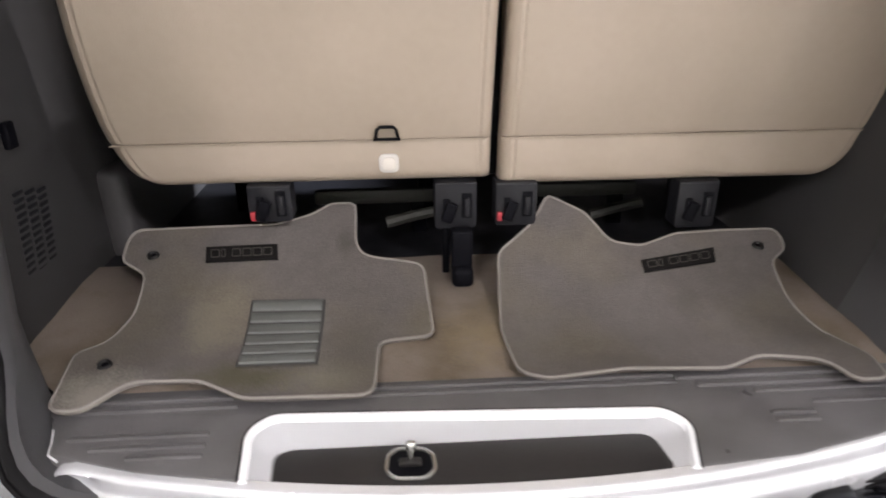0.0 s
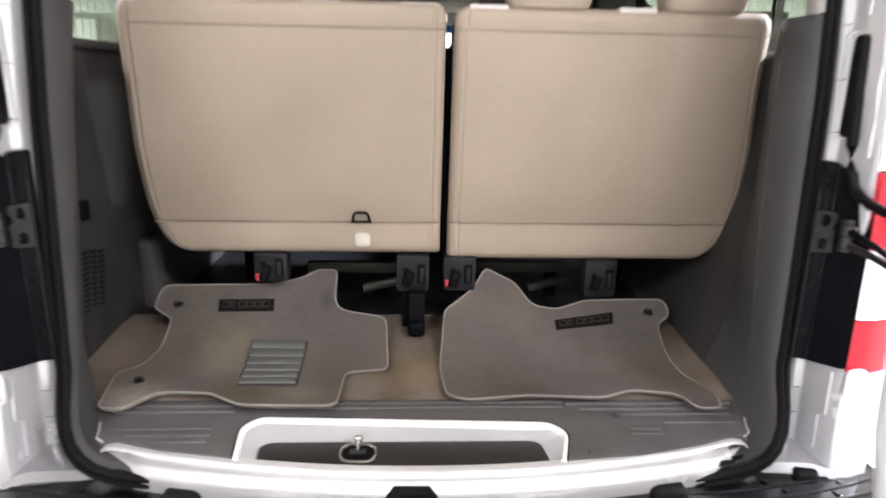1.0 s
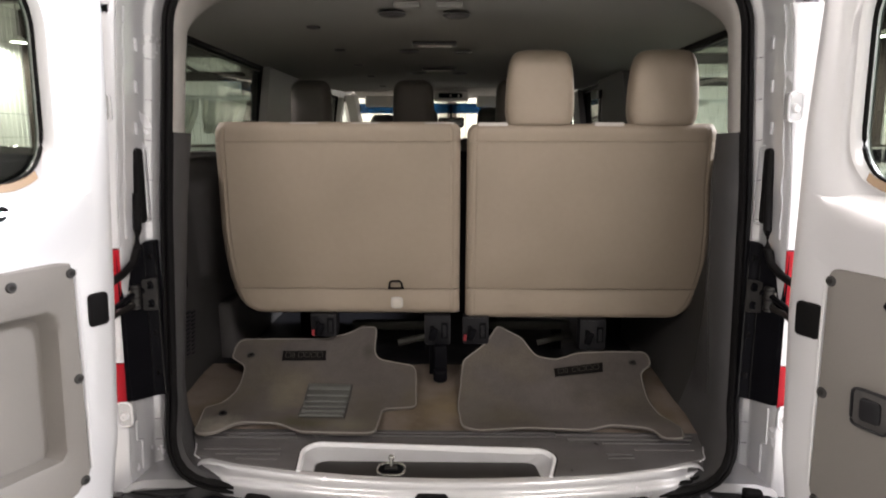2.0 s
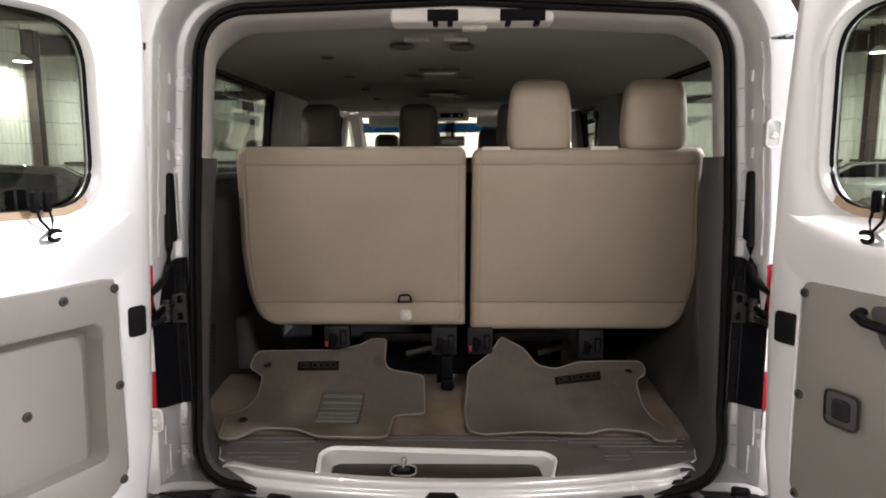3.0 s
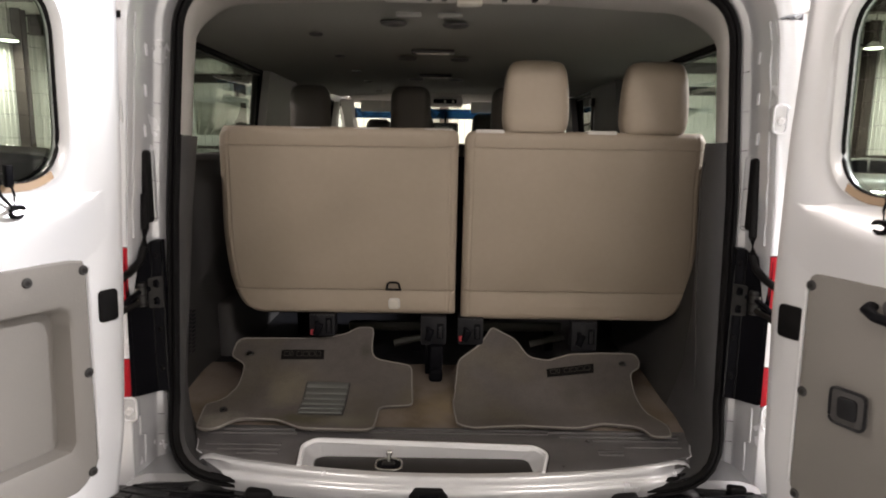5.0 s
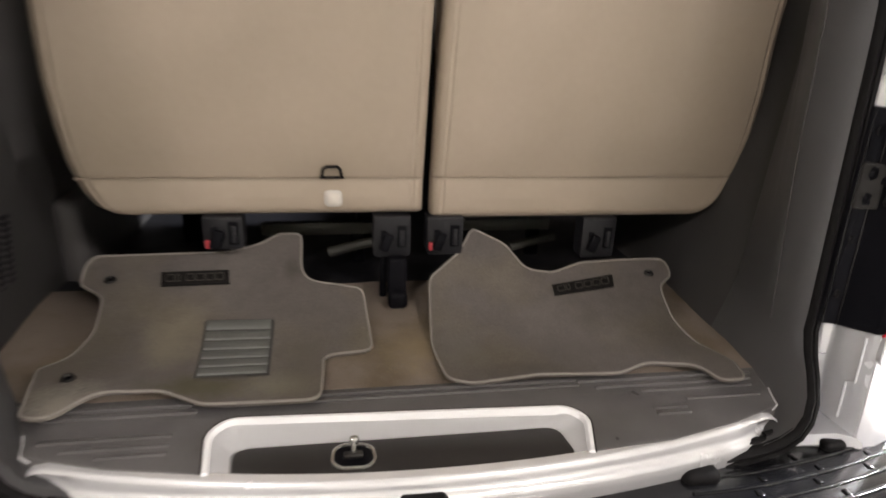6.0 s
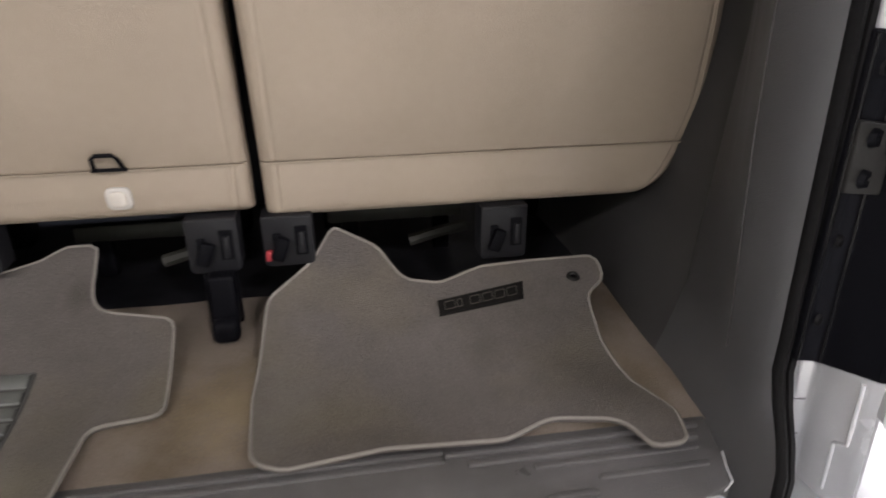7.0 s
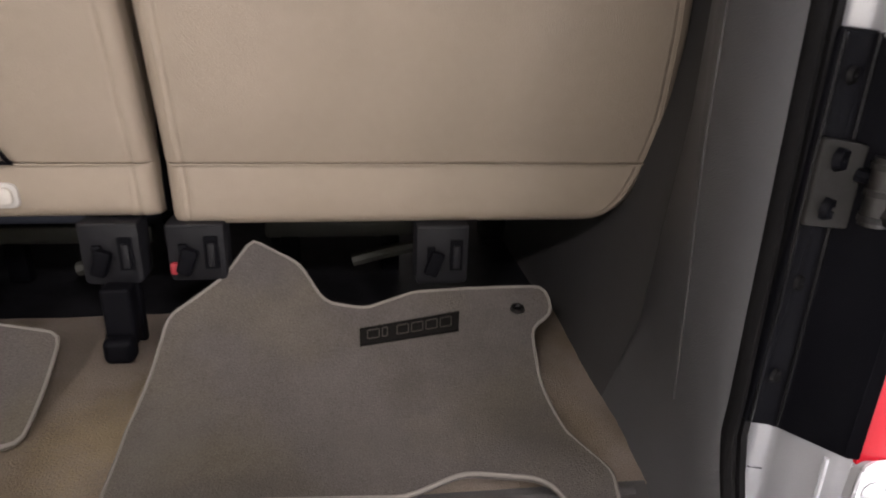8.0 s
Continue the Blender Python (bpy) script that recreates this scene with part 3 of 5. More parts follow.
part("recess_rim", bm, RECESS, sill_plate, "rolled white edge of the recess")
# A dark tube laid along the joint paints the shadow of the gap.
gap = []
for i, (a, b) in enumerate(upper):
    p, q = upper[max(i - 1, 0)], upper[min(i + 1, len(upper) - 1)]
    d = Vector((q[0] - p[0], q[1] - p[1])).normalized()
    gap.append((a - d.y * 0.0098, b + d.x * 0.0098, sill_z(b) + 0.0062))
part("plate_gap", a_tube(gap, 0.0014, sides=6), RUBBER, sill_plate, "dark line for the shadowed gap between plate and recess")
part("recess_wall", tray_wall, RECESS, van, "white painted step recess")
floor_outline = fillet([(-0.346, -0.064, 0.012), (-0.352, 0.008, 0.03), (0.229, 0.006, 0.03), (0.238, -0.072, 0.012), (0.12, -0.083, 0.2), (-0.05, -0.086, 0.2), (-0.22, -0.077, 0.2)])
part("recess_floor", slab(bmesh.new(), floor_outline, lambda x, y, w: (x, y, 0.6845 - w), 0.02, bevel=0.002), RECESS_PAD, van, "black rubber pad in the step recess")


def front_y(x):
    return -0.105 + 0.10 * (x / 0.70) ** 2


bm = bmesh.new()
rings = []
for i in range(61):
    x = -0.70 + 1.40 * i / 60
    f = front_y(x)
    k = min(1.0, max(0.0, (abs(x) - 0.575) / 0.06))
    lip = sill_z(f) + 0.005 - 0.9 * max(0.0, abs(x) - 0.645)
    back = 0.017 * k * k * (3 - 2 * k)
    rings.append([(px, py + (back if 7 < j < 17 else 0.0), min(pz, lip - 0.0004 * j)) for j, (px, py, pz) in enumerate([(x, f + 0.16, 0.660), (x, f + 0.06, 0.676), (x, f + 0.022, 0.681), (x, f + 0.014, 0.682), (x, f + 0.010, lip), (x, f - 0.004, lip - 0.0015), (x, f - 0.009, lip - 0.0035), (x, f - 0.012, lip - 0.007), (x, f - 0.0133, lip - 0.012), (x, f - 0.0133, 0.678), (x, f - 0.0135, 0.672), (x, f - 0.0155, 0.668), (x, f - 0.020, 0.6655), (x, f - 0.0245, 0.662), (x, f - 0.0268, 0.655), (x, f - 0.026, 0.640), (x, f - 0.022, 0.615), (x, f - 0.004, 0.560), (x, f + 0.16, 0.560)])])
loft(bm, rings, closed=True, caps=True)
part("rear_sill", bm, JAMB, van, "silver-white painted rear body sill", sharp=60)
for sx in (-1, 1):
    bm = bmesh.new()
    loft(bm, [[(sx * x, 0.11, z), (sx * x, 0.03, z - 0.004), (sx * x, -0.012 - 0.2 * max(0, x - 0.70), z - 0.012), (sx * x, -0.022 - 0.2 * max(0, x - 0.70), z - 0.03), (sx * x, -0.016, 0.56)] for x, z in ((0.64, 0.648), (0.68, 0.648), (0.74, 0.655), (0.80, 0.66), (0.85, 0.65))])
    bmesh.ops.solidify(bm, geom=bm.faces[:], thickness=0.003)
    part("sill_corner", bm, JAMB, van, "painted sill corner below the seal")
# torn end of the seal lying on the sill, and a rubber plug beside the bumper
for pts, r in (([(0.668, -0.032, 0.663), (0.640, -0.042, 0.659), (0.612, -0.047, 0.661), (0.588, -0.050, 0.658), (0.569, -0.052, 0.657)], 0.0062), ([(0.660, -0.040, 0.655), (0.632, -0.050, 0.650), (0.604, -0.056, 0.644), (0.585, -0.058, 0.642)], 0.0068), ([(0.672, -0.028, 0.668), (0.648, -0.036, 0.668), (0.630, -0.041, 0.667)], 0.0055)):
    bm = bmesh.new()
    tube(bm, pts, r, sides=8, flat=0.7)
    for v in bm.verts:
        v.co += 0.0022 * noise.noise_vector(v.co * 160.0)
    part("seal_end", bm, RUBBER, van, "torn end of the black rubber seal")
part("rubber_plug", rounded_block(0.790, -0.036, 0.628, 0.050, 0.034, 0.022, 0.010), RUBBER, van, "black rubber plug at the sill corner")
# hole for the latch and the two side notches
hole = fillet([(-0.093, 0.650, 0.02), (-0.075, 0.668, 0.012), (-0.005, 0.668, 0.012), (0.014, 0.650, 0.02), (0.0, 0.632, 0.01), (-0.08, 0.632, 0.01)])
latch_hole = part("latch_pocket", slab(bmesh.new(), hole, lambda x, z, w: (x, -0.136 + w, z), 0.05, bevel=0.004), RUBBER, van, "black plastic latch pocket")
part("pocket_core", a_box(-0.065, -0.012, -0.139, -0.130, 0.640, 0.658, bevel=0.003), BLACK, latch_hole)
for sx in (-0.485, 0.475):
    bm = bmesh.new()
    box(bm, sx - 0.038, sx + 0.038, front_y(sx) - 0.05, front_y(sx), 0.59, 0.641, bevel=0.018, seg=4)
    part("bump_stop", bm, RUBBER, van, "black rubber bump stop")

# step bumper
bm = bmesh.new()
rings = []
for i in range(73):
    x = -0.96 + 1.92 * i / 72
    top_z = 0.622
    edge = -0.02 - 0.26 * (1 - (x / 1.25) ** 2) ** 0.5 + 1.5 * max(0.0, abs(x) - 0.9)
    inner = front_y(min(abs(x), 0.78)) + 0.02
    rings.append([(x, inner + 0.02, 0.40), (x, inner + 0.02, top_z - 0.012), (x, inner, top_z - 0.003), (x, inner - 0.02, top_z), (x, edge + 0.03, top_z - 0.001), (x, edge + 0.008, top_z - 0.008), (x, edge, top_z - 0.03), (x, edge + 0.01, 0.45), (x, edge + 0.06, 0.38)])
loft(bm, rings, closed=True, caps=True)
bumper = part("bumper", bm, BUMPER, van, "glossy black ribbed plastic step bumper")
for sx in (-1, 1):
    for k in range(5):
        bm = bmesh.new()
        y = -0.075 - 0.034 * k
        pts = [(sx * (0.44 + 0.48 * j / 10), y - 0.02 + 0.075 * (j / 10) ** 2, 0.6225) for j in range(11)]
        tube(bm, pts, 0.0042, sides=8, flat=0.75)
        part("rib", bm, BUMPER, bumper)
        for j in range(3):
            part("notch", rounded_block(sx * (0.56 + 0.13 * j + 0.03 * (k % 2)), y + 0.017 - 0.02 + 0.075 * (0.25 + 0.27 * j) ** 2, 0.6215, 0.012, 0.016, 0.006, 0.002, seg=2), BUMPER, bumper)

# black hinge covers, hinges and tail lights
def flank_y(x):
    """The jamb's face in plan: a strip beside the seal, then a flank running out to the rear corner."""
    return float(np.interp(x, [0.768, 0.797, 0.832], [0.052, 0.040, -0.042]))


def flank(sx, lift=0.0):
    return lambda x, z, w: (sx * (x + SHIFT[sx]), flank_y(x) - lift + w, z)


SHIFT = {-1: -0.011, 1: -0.003}


def bezel(sx, x, y, z, w, h, name, words):
    """A door stop: a bright rounded plate with a round pad, facing the rear."""
    plate_ = part(name, slab(bmesh.new(), fillet([(x - w, z - h, w * 0.8), (x + w, z - h, w * 0.8), (x + w, z + h, w * 0.8), (x - w, z + h, w * 0.8)], steps=6), lambda u, v, q: (sx * u, y + q, v), 0.02, bevel=0.003), JAMB, van, words)
    part("plate_rim", a_tube([(sx * u, y - 0.001, v) for u, v in fillet([(x - w, z - h, w * 0.8), (x + w, z - h, w * 0.8), (x + w, z + h, w * 0.8), (x - w, z + h, w * 0.8)], steps=6)], 0.003, closed=True, sides=6), WHITE, plate_)
    part("pad", disc(bmesh.new(), (sx * x, y - 0.001, z - h * 0.15), (0, -1, 0), w * 0.62, 0.008), CLEAR_LENS, plate_, "pale round stop pad")


for sx in (-1, 1):
    tab = [(0.770, 1.277, 0.004), (0.797, 1.274, 0.004), (0.804, 1.264, 0.004), (0.831, 1.258, 0.006), (0.8325, 0.872, 0.006), (0.828, 0.866, 0.004), (0.799, 0.856, 0.004), (0.771, 0.854, 0.004)]
    bm = bmesh.new()
    outline = []
    for (xa, za), (xb, zb) in zip(fillet(tab, steps=3), fillet(tab, steps=3)[1:] + fillet(tab, steps=3)[:1]):
        outline += [(xa + (xb - xa) * k / 4, za + (zb - za) * k / 4) for k in range(4)]
    slab(bm, outline, flank(sx, 0.006), 0.012, bevel=0.003)
    for v_at in (0.797, 0.813):
        bmesh.ops.bisect_plane(bm, geom=bm.verts[:] + bm.edges[:] + bm.faces[:], plane_co=(sx * (v_at + SHIFT[sx]), 0, 0), plane_no=(1, 0, 0))
    for v in bm.verts:
        if abs(abs(v.co.x) - SHIFT[sx] - 0.797) < 1e-5:
            v.co.y = min(v.co.y, flank_y(0.797) - 0.0075) if v.co.y < flank_y(0.797) - 0.001 else v.co.y
    cover = part("hinge_cover", bm, BLACK, van, "black plastic hinge cover beside the tail lamp")
    for x in (0.7735, 0.798):
        part("cover_ridge", a_tube([(sx * (x + SHIFT[sx]), flank_y(x) - 0.0075, 1.272), (sx * (x + SHIFT[sx]), flank_y(x) - 0.0075, 0.860)], 0.0024, sides=6), BUMPER, cover)
    for z in (1.235, 1.03, 0.92):
        part("clip", disc(bmesh.new(), (sx * (0.786 + SHIFT[sx]), flank_y(0.786) - 0.006, z), (sx * 0.38, -1, 0), 0.009, 0.004), RUBBER, cover)
    hinge = part("hinge", slab(bmesh.new(), fillet([(0.772, 1.092, 0.004), (0.802, 1.094, 0.004), (0.802, 1.176, 0.004), (0.772, 1.179, 0.004)], steps=3), flank(sx, 0.015), 0.009, bevel=0.002), HINGE_STEEL, van, "bare metal door hinge")
    for z in (1.112, 1.160):
        part("bolt", disc(bmesh.new(), (sx * (0.787 + SHIFT[sx]), flank_y(0.787) - 0.015, z), (sx * 0.38, -1, 0), 0.0125, 0.007, sides=10), BLACK, hinge)
    part("knuckle", a_tube([(sx * (0.812 + SHIFT[sx]), -0.002, 1.105), (sx * (0.812 + SHIFT[sx]), -0.002, 1.168)], 0.013, sides=12), METAL_DULL, hinge)
    for z in (1.112, 1.136, 1.160):
        part("collar", a_tube([(sx * (0.812 + SHIFT[sx]), -0.002, z - 0.003), (sx * (0.812 + SHIFT[sx]), -0.002, z + 0.003)], 0.0145, sides=12), HINGE_STEEL, hinge)
    for z in (1.122, 1.152):
        part("nut", disc(bmesh.new(), (sx * (0.818 + SHIFT[sx]), -0.016, z), (sx * 0.2, -1, 0), 0.0065, 0.006, sides=6), METAL, hinge)
    hx = -0.775 if sx < 0 else 0.76
    part("arm", a_tube([(sx * (0.800 + SHIFT[sx]), 0.018, 1.148), (sx * (0.812 + SHIFT[sx]), -0.004, 1.146), (sx * (0.816 + SHIFT[sx]), -0.07, 1.134), (hx * 1.03, -0.21, 1.12)], 0.007, sides=8), BLACK, hinge)
    part("check_strap", a_tube([(sx * (0.808 + SHIFT[sx]), 0.0, 1.118), (sx * (0.822 + SHIFT[sx]), -0.06, 1.112), (hx * 1.04, -0.22, 1.104)], 0.005, sides=6, flat=1.6), METAL_DULL, hinge)
    light = None
    for z0, z1, material in ((0.862, 0.972, RED_LENS), (0.975, 1.115, CLEAR_LENS), (1.118, 1.265, RED_LENS)):
        light = part("tail_lamp" if light is None else "lens", corner_piece(sx, (z0, z0 + 0.004, z1 - 0.004, z1)), material, van if light is None else light, "red and clear tail lamp lens" if light is None else "")
    for levels in ((0.56, 0.563, 0.70, 0.858), (1.269, 1.272, 1.40, 1.55, 1.70, 1.80, 1.84)):
        part("quarter_corner", corner_piece(sx, levels), WHITE, van, "silver-white painted body corner")
    bezel(sx, 0.806 if sx > 0 else 0.815, -0.051, 1.608, 0.017, 0.034, "door_stop", "bright rounded door stop plate")
    bezel(sx, 0.852 if sx > 0 else 0.828, -0.049, 0.838, 0.019, 0.032, "door_stop", "bright rounded door stop plate")
    # sealer bead and stamped slots along the upper flank
    bead = [(sx * (jamb_x(sx, z) + 0.0685 + 0.0022 * math.sin(z * 61.0) * (1 if math.sin(z * 19.0) > 0 else 0.2)), -0.018, z) for z in np.linspace(1.29, 1.84, 60)]
    part("seam_sealer", a_tube(bead, 0.0026, sides=6), JAMB, van, "wavy bead of seam sealer")
    low = [(sx * (jamb_x(sx, z) + 0.0675 - 0.005 * (z < 0.75)), -0.015 + 0.016 * (z < 0.75), z) for z in np.linspace(0.665, 0.85, 24)]
    part("seam_sealer", a_tube(low, 0.0028, sides=6), JAMB, van)
    for z in (1.56, 1.66, 1.76):
        part("slot", rounded_block(sx * (jamb_x(sx, z) + 0.0575), 0.018, z, 0.004, 0.010, 0.030, 0.0018, seg=2), WHITE, van)
    for z in (0.72, 0.78, 1.33, 1.43, 1.53, 1.63, 1.73):
        x0 = jamb_x(sx, z)
        part("strip_joint", a_tube([(sx * (x0 + 0.037), 0.0585, z), (sx * (x0 + 0.051), 0.0512, z + 0.002)], 0.0011, sides=5), METAL_DULL, van)
    # wiring sleeve from jamb to door
    dx = -0.80 if sx < 0 else 0.79
    sleeve = part("wiring_sleeve", rounded_block(sx * (jamb_x(sx, 1.42) + 0.056), 0.026, 1.418, 0.024, 0.034, 0.19, 0.011), RUBBER, van, "black rubber wiring sleeve")
    part("sleeve_rim", a_tube([(sx * (u + SHIFT[sx]), 0.036 - 0.9 * (u - 0.795), v) for u, v in fillet([(0.780, 1.322, 0.012), (0.810, 1.322, 0.012), (0.810, 1.518, 0.012), (0.780, 1.518, 0.012)], steps=5)], 0.0025, closed=True, sides=6), JAMB, sleeve)
    part("cable", a_tube([(sx * (0.795 + SHIFT[sx]), 0.012, 1.40), (sx * (0.796 + SHIFT[sx]), 0.006, 1.31), (sx * (0.798 + SHIFT[sx]), 0.0, 1.262), (sx * (0.803 + SHIFT[sx]), -0.014, 1.228), (sx * (0.812 + SHIFT[sx]), -0.05, 1.206), (sx * (0.81 + SHIFT[sx]), -0.10, 1.200), (dx, -0.17, 1.205), (dx * 0.99, -0.24, 1.215)], 0.010, sides=10), RUBBER, sleeve)

# inner trim of the rear pillars and the side walls
def bulge_of(z):
    """How far the right pillar's trim stands inwards of the seal."""
    return float(np.interp(z, [0.68, 0.76, 0.85, 1.15, 1.45, 1.55], [0.0, 0.012, 0.022, 0.036, 0.036, 0.016]))


LEFT_WALL = ([0.0, 0.7, 0.8, 1.1, 1.4, 1.47, 3.0], [0.838, 0.840, 0.845, 0.853, 0.843, 0.837, 0.837])
RIGHT_WALL = ([0.0, 0.72, 0.78, 0.90, 1.0, 1.2, 1.4, 1.49, 3.0], [0.694, 0.696, 0.714, 0.765, 0.805, 0.835, 0.83, 0.825, 0.825])
for sx, wall, blends, inner in (
    (-1, LEFT_WALL, [(0.060, 0.0), (0.075, -0.05), (0.105, -0.03), (0.125, 0.02), (0.142, 0.09), (0.150, 0.17)], [(0.146, 0.2), (0.175, 0.7), (0.21, 1.0), (0.45, 1.0), (0.62, 1.0), (1.05, 1.0), (1.60, 1.0)]),
    (1, RIGHT_WALL, [(0.060, 0.0), (0.066, 0.0), (0.075, 0.0), (0.095, 0.0), (0.115, 0.0), (0.132, 0.0), (0.155, 0.02), (0.194, 0.11), (0.23, 0.26), (0.29, 0.63)], [(0.284, 0.62), (0.292, 0.66), (0.37, 0.95), (0.45, 1.0), (0.62, 1.0), (1.05, 1.0), (1.60, 1.0)]),
):
    path = [p for p in SEAL_PATH if p[0] * sx > 0.55 and p[1] < 1.95]
    if sx > 0:
        path = path[::-1]
    low = [p for p in path if p[1] < 1.545] + [(float(np.interp(1.55, [p[1] for p in path[4:]], [p[0] for p in path[4:]])), 1.55)]

    def spot(p, y, k, far):
        w = sx * float(np.interp(p[1], *wall))
        x = p[0] + (w - p[0]) * k
        if sx > 0:
            x -= bulge_of(p[1]) * float(np.interp(y, [0.060, 0.066, 0.075, 0.095, 0.132, 0.155, 0.23, 0.29], [0.0, 0.22, 0.45, 0.75, 1.0, 0.98, 0.5, 0.0]))
        if sx < 0 and 0.1 < y < 0.25:
            y += 0.09 * (p[1] - 1.0)
        if sx < 0 and y > 0.1:
            flare = min(1.0, max(0.0, (0.90 - p[1]) / 0.17))
            y += 0.95 * min(y - 0.1, 0.115) * flare * flare * (3 - 2 * flare)
        shift = bend(p[1]) * max(0.0, min(1.0, 1 - (y - 0.095) / 0.08))
        return (x - sx * 0.0015, y + shift, p[1])

    rising = sorted(path, key=lambda p: p[1])
    levels = [0.700, 0.715, 0.735, 0.76, 0.80, 0.86, 0.93, 1.0, 1.08, 1.16, 1.24, 1.32, 1.40, 1.46, 1.495]
    column = [(float(np.interp(z, [p[1] for p in rising], [p[0] for p in rising])), z) for z in levels]
    # The side trim gets the darker, shaded copy of the pillar plastic.
    for name, piece, plan, material, words in (("pillar_trim", low, blends, PILLAR, "grey plastic rear pillar trim"), ("side_trim", column, inner, SIDE_SHADED, "grey grained plastic cargo side trim, darkened as shaded")):
        bm = bmesh.new()
        loft(bm, [[spot(p, y, k, name == "side_trim") for y, k in plan] for p in piece])
        bmesh.ops.solidify(bm, geom=bm.faces[:], thickness=0.004 * sx)
        made = part(name, bm, material, van, words)
    if sx > 0:
        part("trim_seam", a_tube([Vector(spot((float(np.interp(z, [p[1] for p in rising], [p[0] for p in rising])), z), 0.132, 0.0, False)) + Vector((-0.0006, -0.0004, 0)) for z in np.linspace(0.83, 1.50, 40)], 0.0013, sides=6), GREY, made)
    bm = bmesh.new()
    box(bm, min(sx * 0.82, sx * 0.96), max(sx * 0.82, sx * 0.96), 0.16, 3.3, 1.478, 1.497, bevel=0.006)
    part("window_ledge", bm, GREY, van)
    # Pale panels added to bounce light onto the headliner.
    for y0, y1 in ((1.61, 2.72), (2.73, 4.10)):
        bm = bmesh.new()
        loft(bm, [[(sx * x, y0, z), (sx * x, y1, z), (sx * (x + 0.02), y1, z), (sx * (x + 0.02), y0, z)] for x, z in ((0.845, 0.72), (0.85, 1.0), (0.82, 1.08), (0.82, 1.14), (0.85, 1.2), (0.86, 1.47))], closed=True, caps=True)
        part("inner_panel", bm, CREAM, van, "cream lower side panel with an armrest ridge, pale to bounce light")
    part("wheel_box", a_box(min(sx * 0.785, sx * 0.86), max(sx * 0.785, sx * 0.86), 0.66, 1.5, 0.70, 0.95, bevel=0.03, seg=4), GREY, van, "grey moulded wheel housing")
    if sx < 0:
        for row in range(3):
            for k in range(13):
                z = 0.828 + 0.0132 * k - 0.008 * row
                y = 0.332 + 0.038 * row + 0.17 * (z - 0.83)
                part("vent_slot", a_box(-0.8535, -0.8445, y, y + 0.029, z, z + 0.0075, bevel=0.001), LATCH, made)
        part("switch", rounded_block(-0.846, 0.392, 1.092, 0.014, 0.030, 0.048, 0.004), BLACK, made, "small black switch")

# cream band over the opening, header with two latch openings, headliner and its fittings
half = [[p for p in SEAL_PATH if p[0] * sx > 0.6 and p[1] > 1.0] for sx in (-1, 1)]
half[1].reverse()
ends = [[(float(np.interp(z, [p[1] for p in h], [p[0] for p in h])), z) for z in (1.552, 1.60, 1.66, 1.72)] for h in half]
top = ends[0] + [p for p in SEAL_PATH if p[1] > 1.74] + ends[1][::-1]
rings = []
for i, (x, z) in enumerate(top):
    p, q = top[max(i - 1, 0)], top[min(i + 1, len(top) - 1)]
    d = Vector((q[0] - p[0], q[1] - p[1])).normalized()
    k = min(1.0, max(0.0, (z - 1.78) / 0.14))
    k = k * k * (3 - 2 * k)
    deep, k = 0.3 + 0.7 * k, 0.67 + 0.33 * k
    rings.append([(x - d.y * o * k, 0.058 + (y - 0.058) * deep, z + d.x * o * k) for o, y in ((0.002, 0.058), (-0.008, 0.064), (-0.017, 0.080), (-0.023, 0.105), (-0.026, 0.135), (-0.026, 0.165), (-0.022, 0.182), (-0.010, 0.20))])
bm = bmesh.new()
loft(bm, rings)
bmesh.ops.solidify(bm, geom=bm.faces[:], thickness=0.004)
header = part("header_trim", bm, CREAM, van, "cream plastic trim over the rear opening")
part("latch_boss", rounded_block(0.042, 0.106, 1.935, 0.438, 0.090, 0.054, 0.010), CREAM, header)
for x0, x1 in ((-0.078, 0.006), (0.116, 0.238)):
    a = part("latch_mouth", a_box(x0, x1, 0.058, 0.12, 1.911, 1.942, bevel=0.004), BLACK, header, "black latch opening")
    part("latch_tooth", a_box(x0 + 0.015, x0 + 0.03, 0.054, 0.09, 1.900, 1.916, bevel=0.003), BLACK, a)
    part("latch_tooth", a_box(x1 - 0.03, x1 - 0.015, 0.054, 0.09, 1.900, 1.916, bevel=0.003), BLACK, a)
part("courtesy_lamp", rounded_block(0.05, 0.115, 1.903, 0.066, 0.04, 0.012, 0.004), BUTTON, header, "small white courtesy lamp")
bm = bmesh.new()
rings = []
for i in range(30):
    y = 0.17 + 3.53 * (i / 29) ** 1.3
    up = 0.024 * max(0.0, 1 - (y - 0.17) / 0.26) + 0.06 * min(1.0, max(0.0, (y - 2.5) / 1.0))
    rings.append([(x, y, z + up) for x, z in ((-0.905, 1.870), (-0.885, 1.880), (-0.82, 1.887), (-0.64, 1.898), (-0.50, 1.906), (-0.45, 1.9085), (-0.40, 1.9095), (0, 1.912), (0.40, 1.9095), (0.45, 1.9085), (0.50, 1.906), (0.64, 1.898), (0.82, 1.887), (0.885, 1.880), (0.905, 1.870))])
loft(bm, rings)
bmesh.ops.solidify(bm, geom=bm.faces[:], thickness=-0.01)
liner = part("headliner", bm, LINER, van, "pale felt headliner with lamps and vents")
for y in (0.96, 1.79):
    lamp = part("dome_lamp", rounded_block(-0.06, y, 1.903, 0.17, 0.05, 0.014, 0.005), GREY, liner, "slim grey dome lamp with a white lens")
    part("lens", rounded_block(-0.06, y, 1.896, 0.13, 0.018, 0.006, 0.0025), BUTTON, lamp)
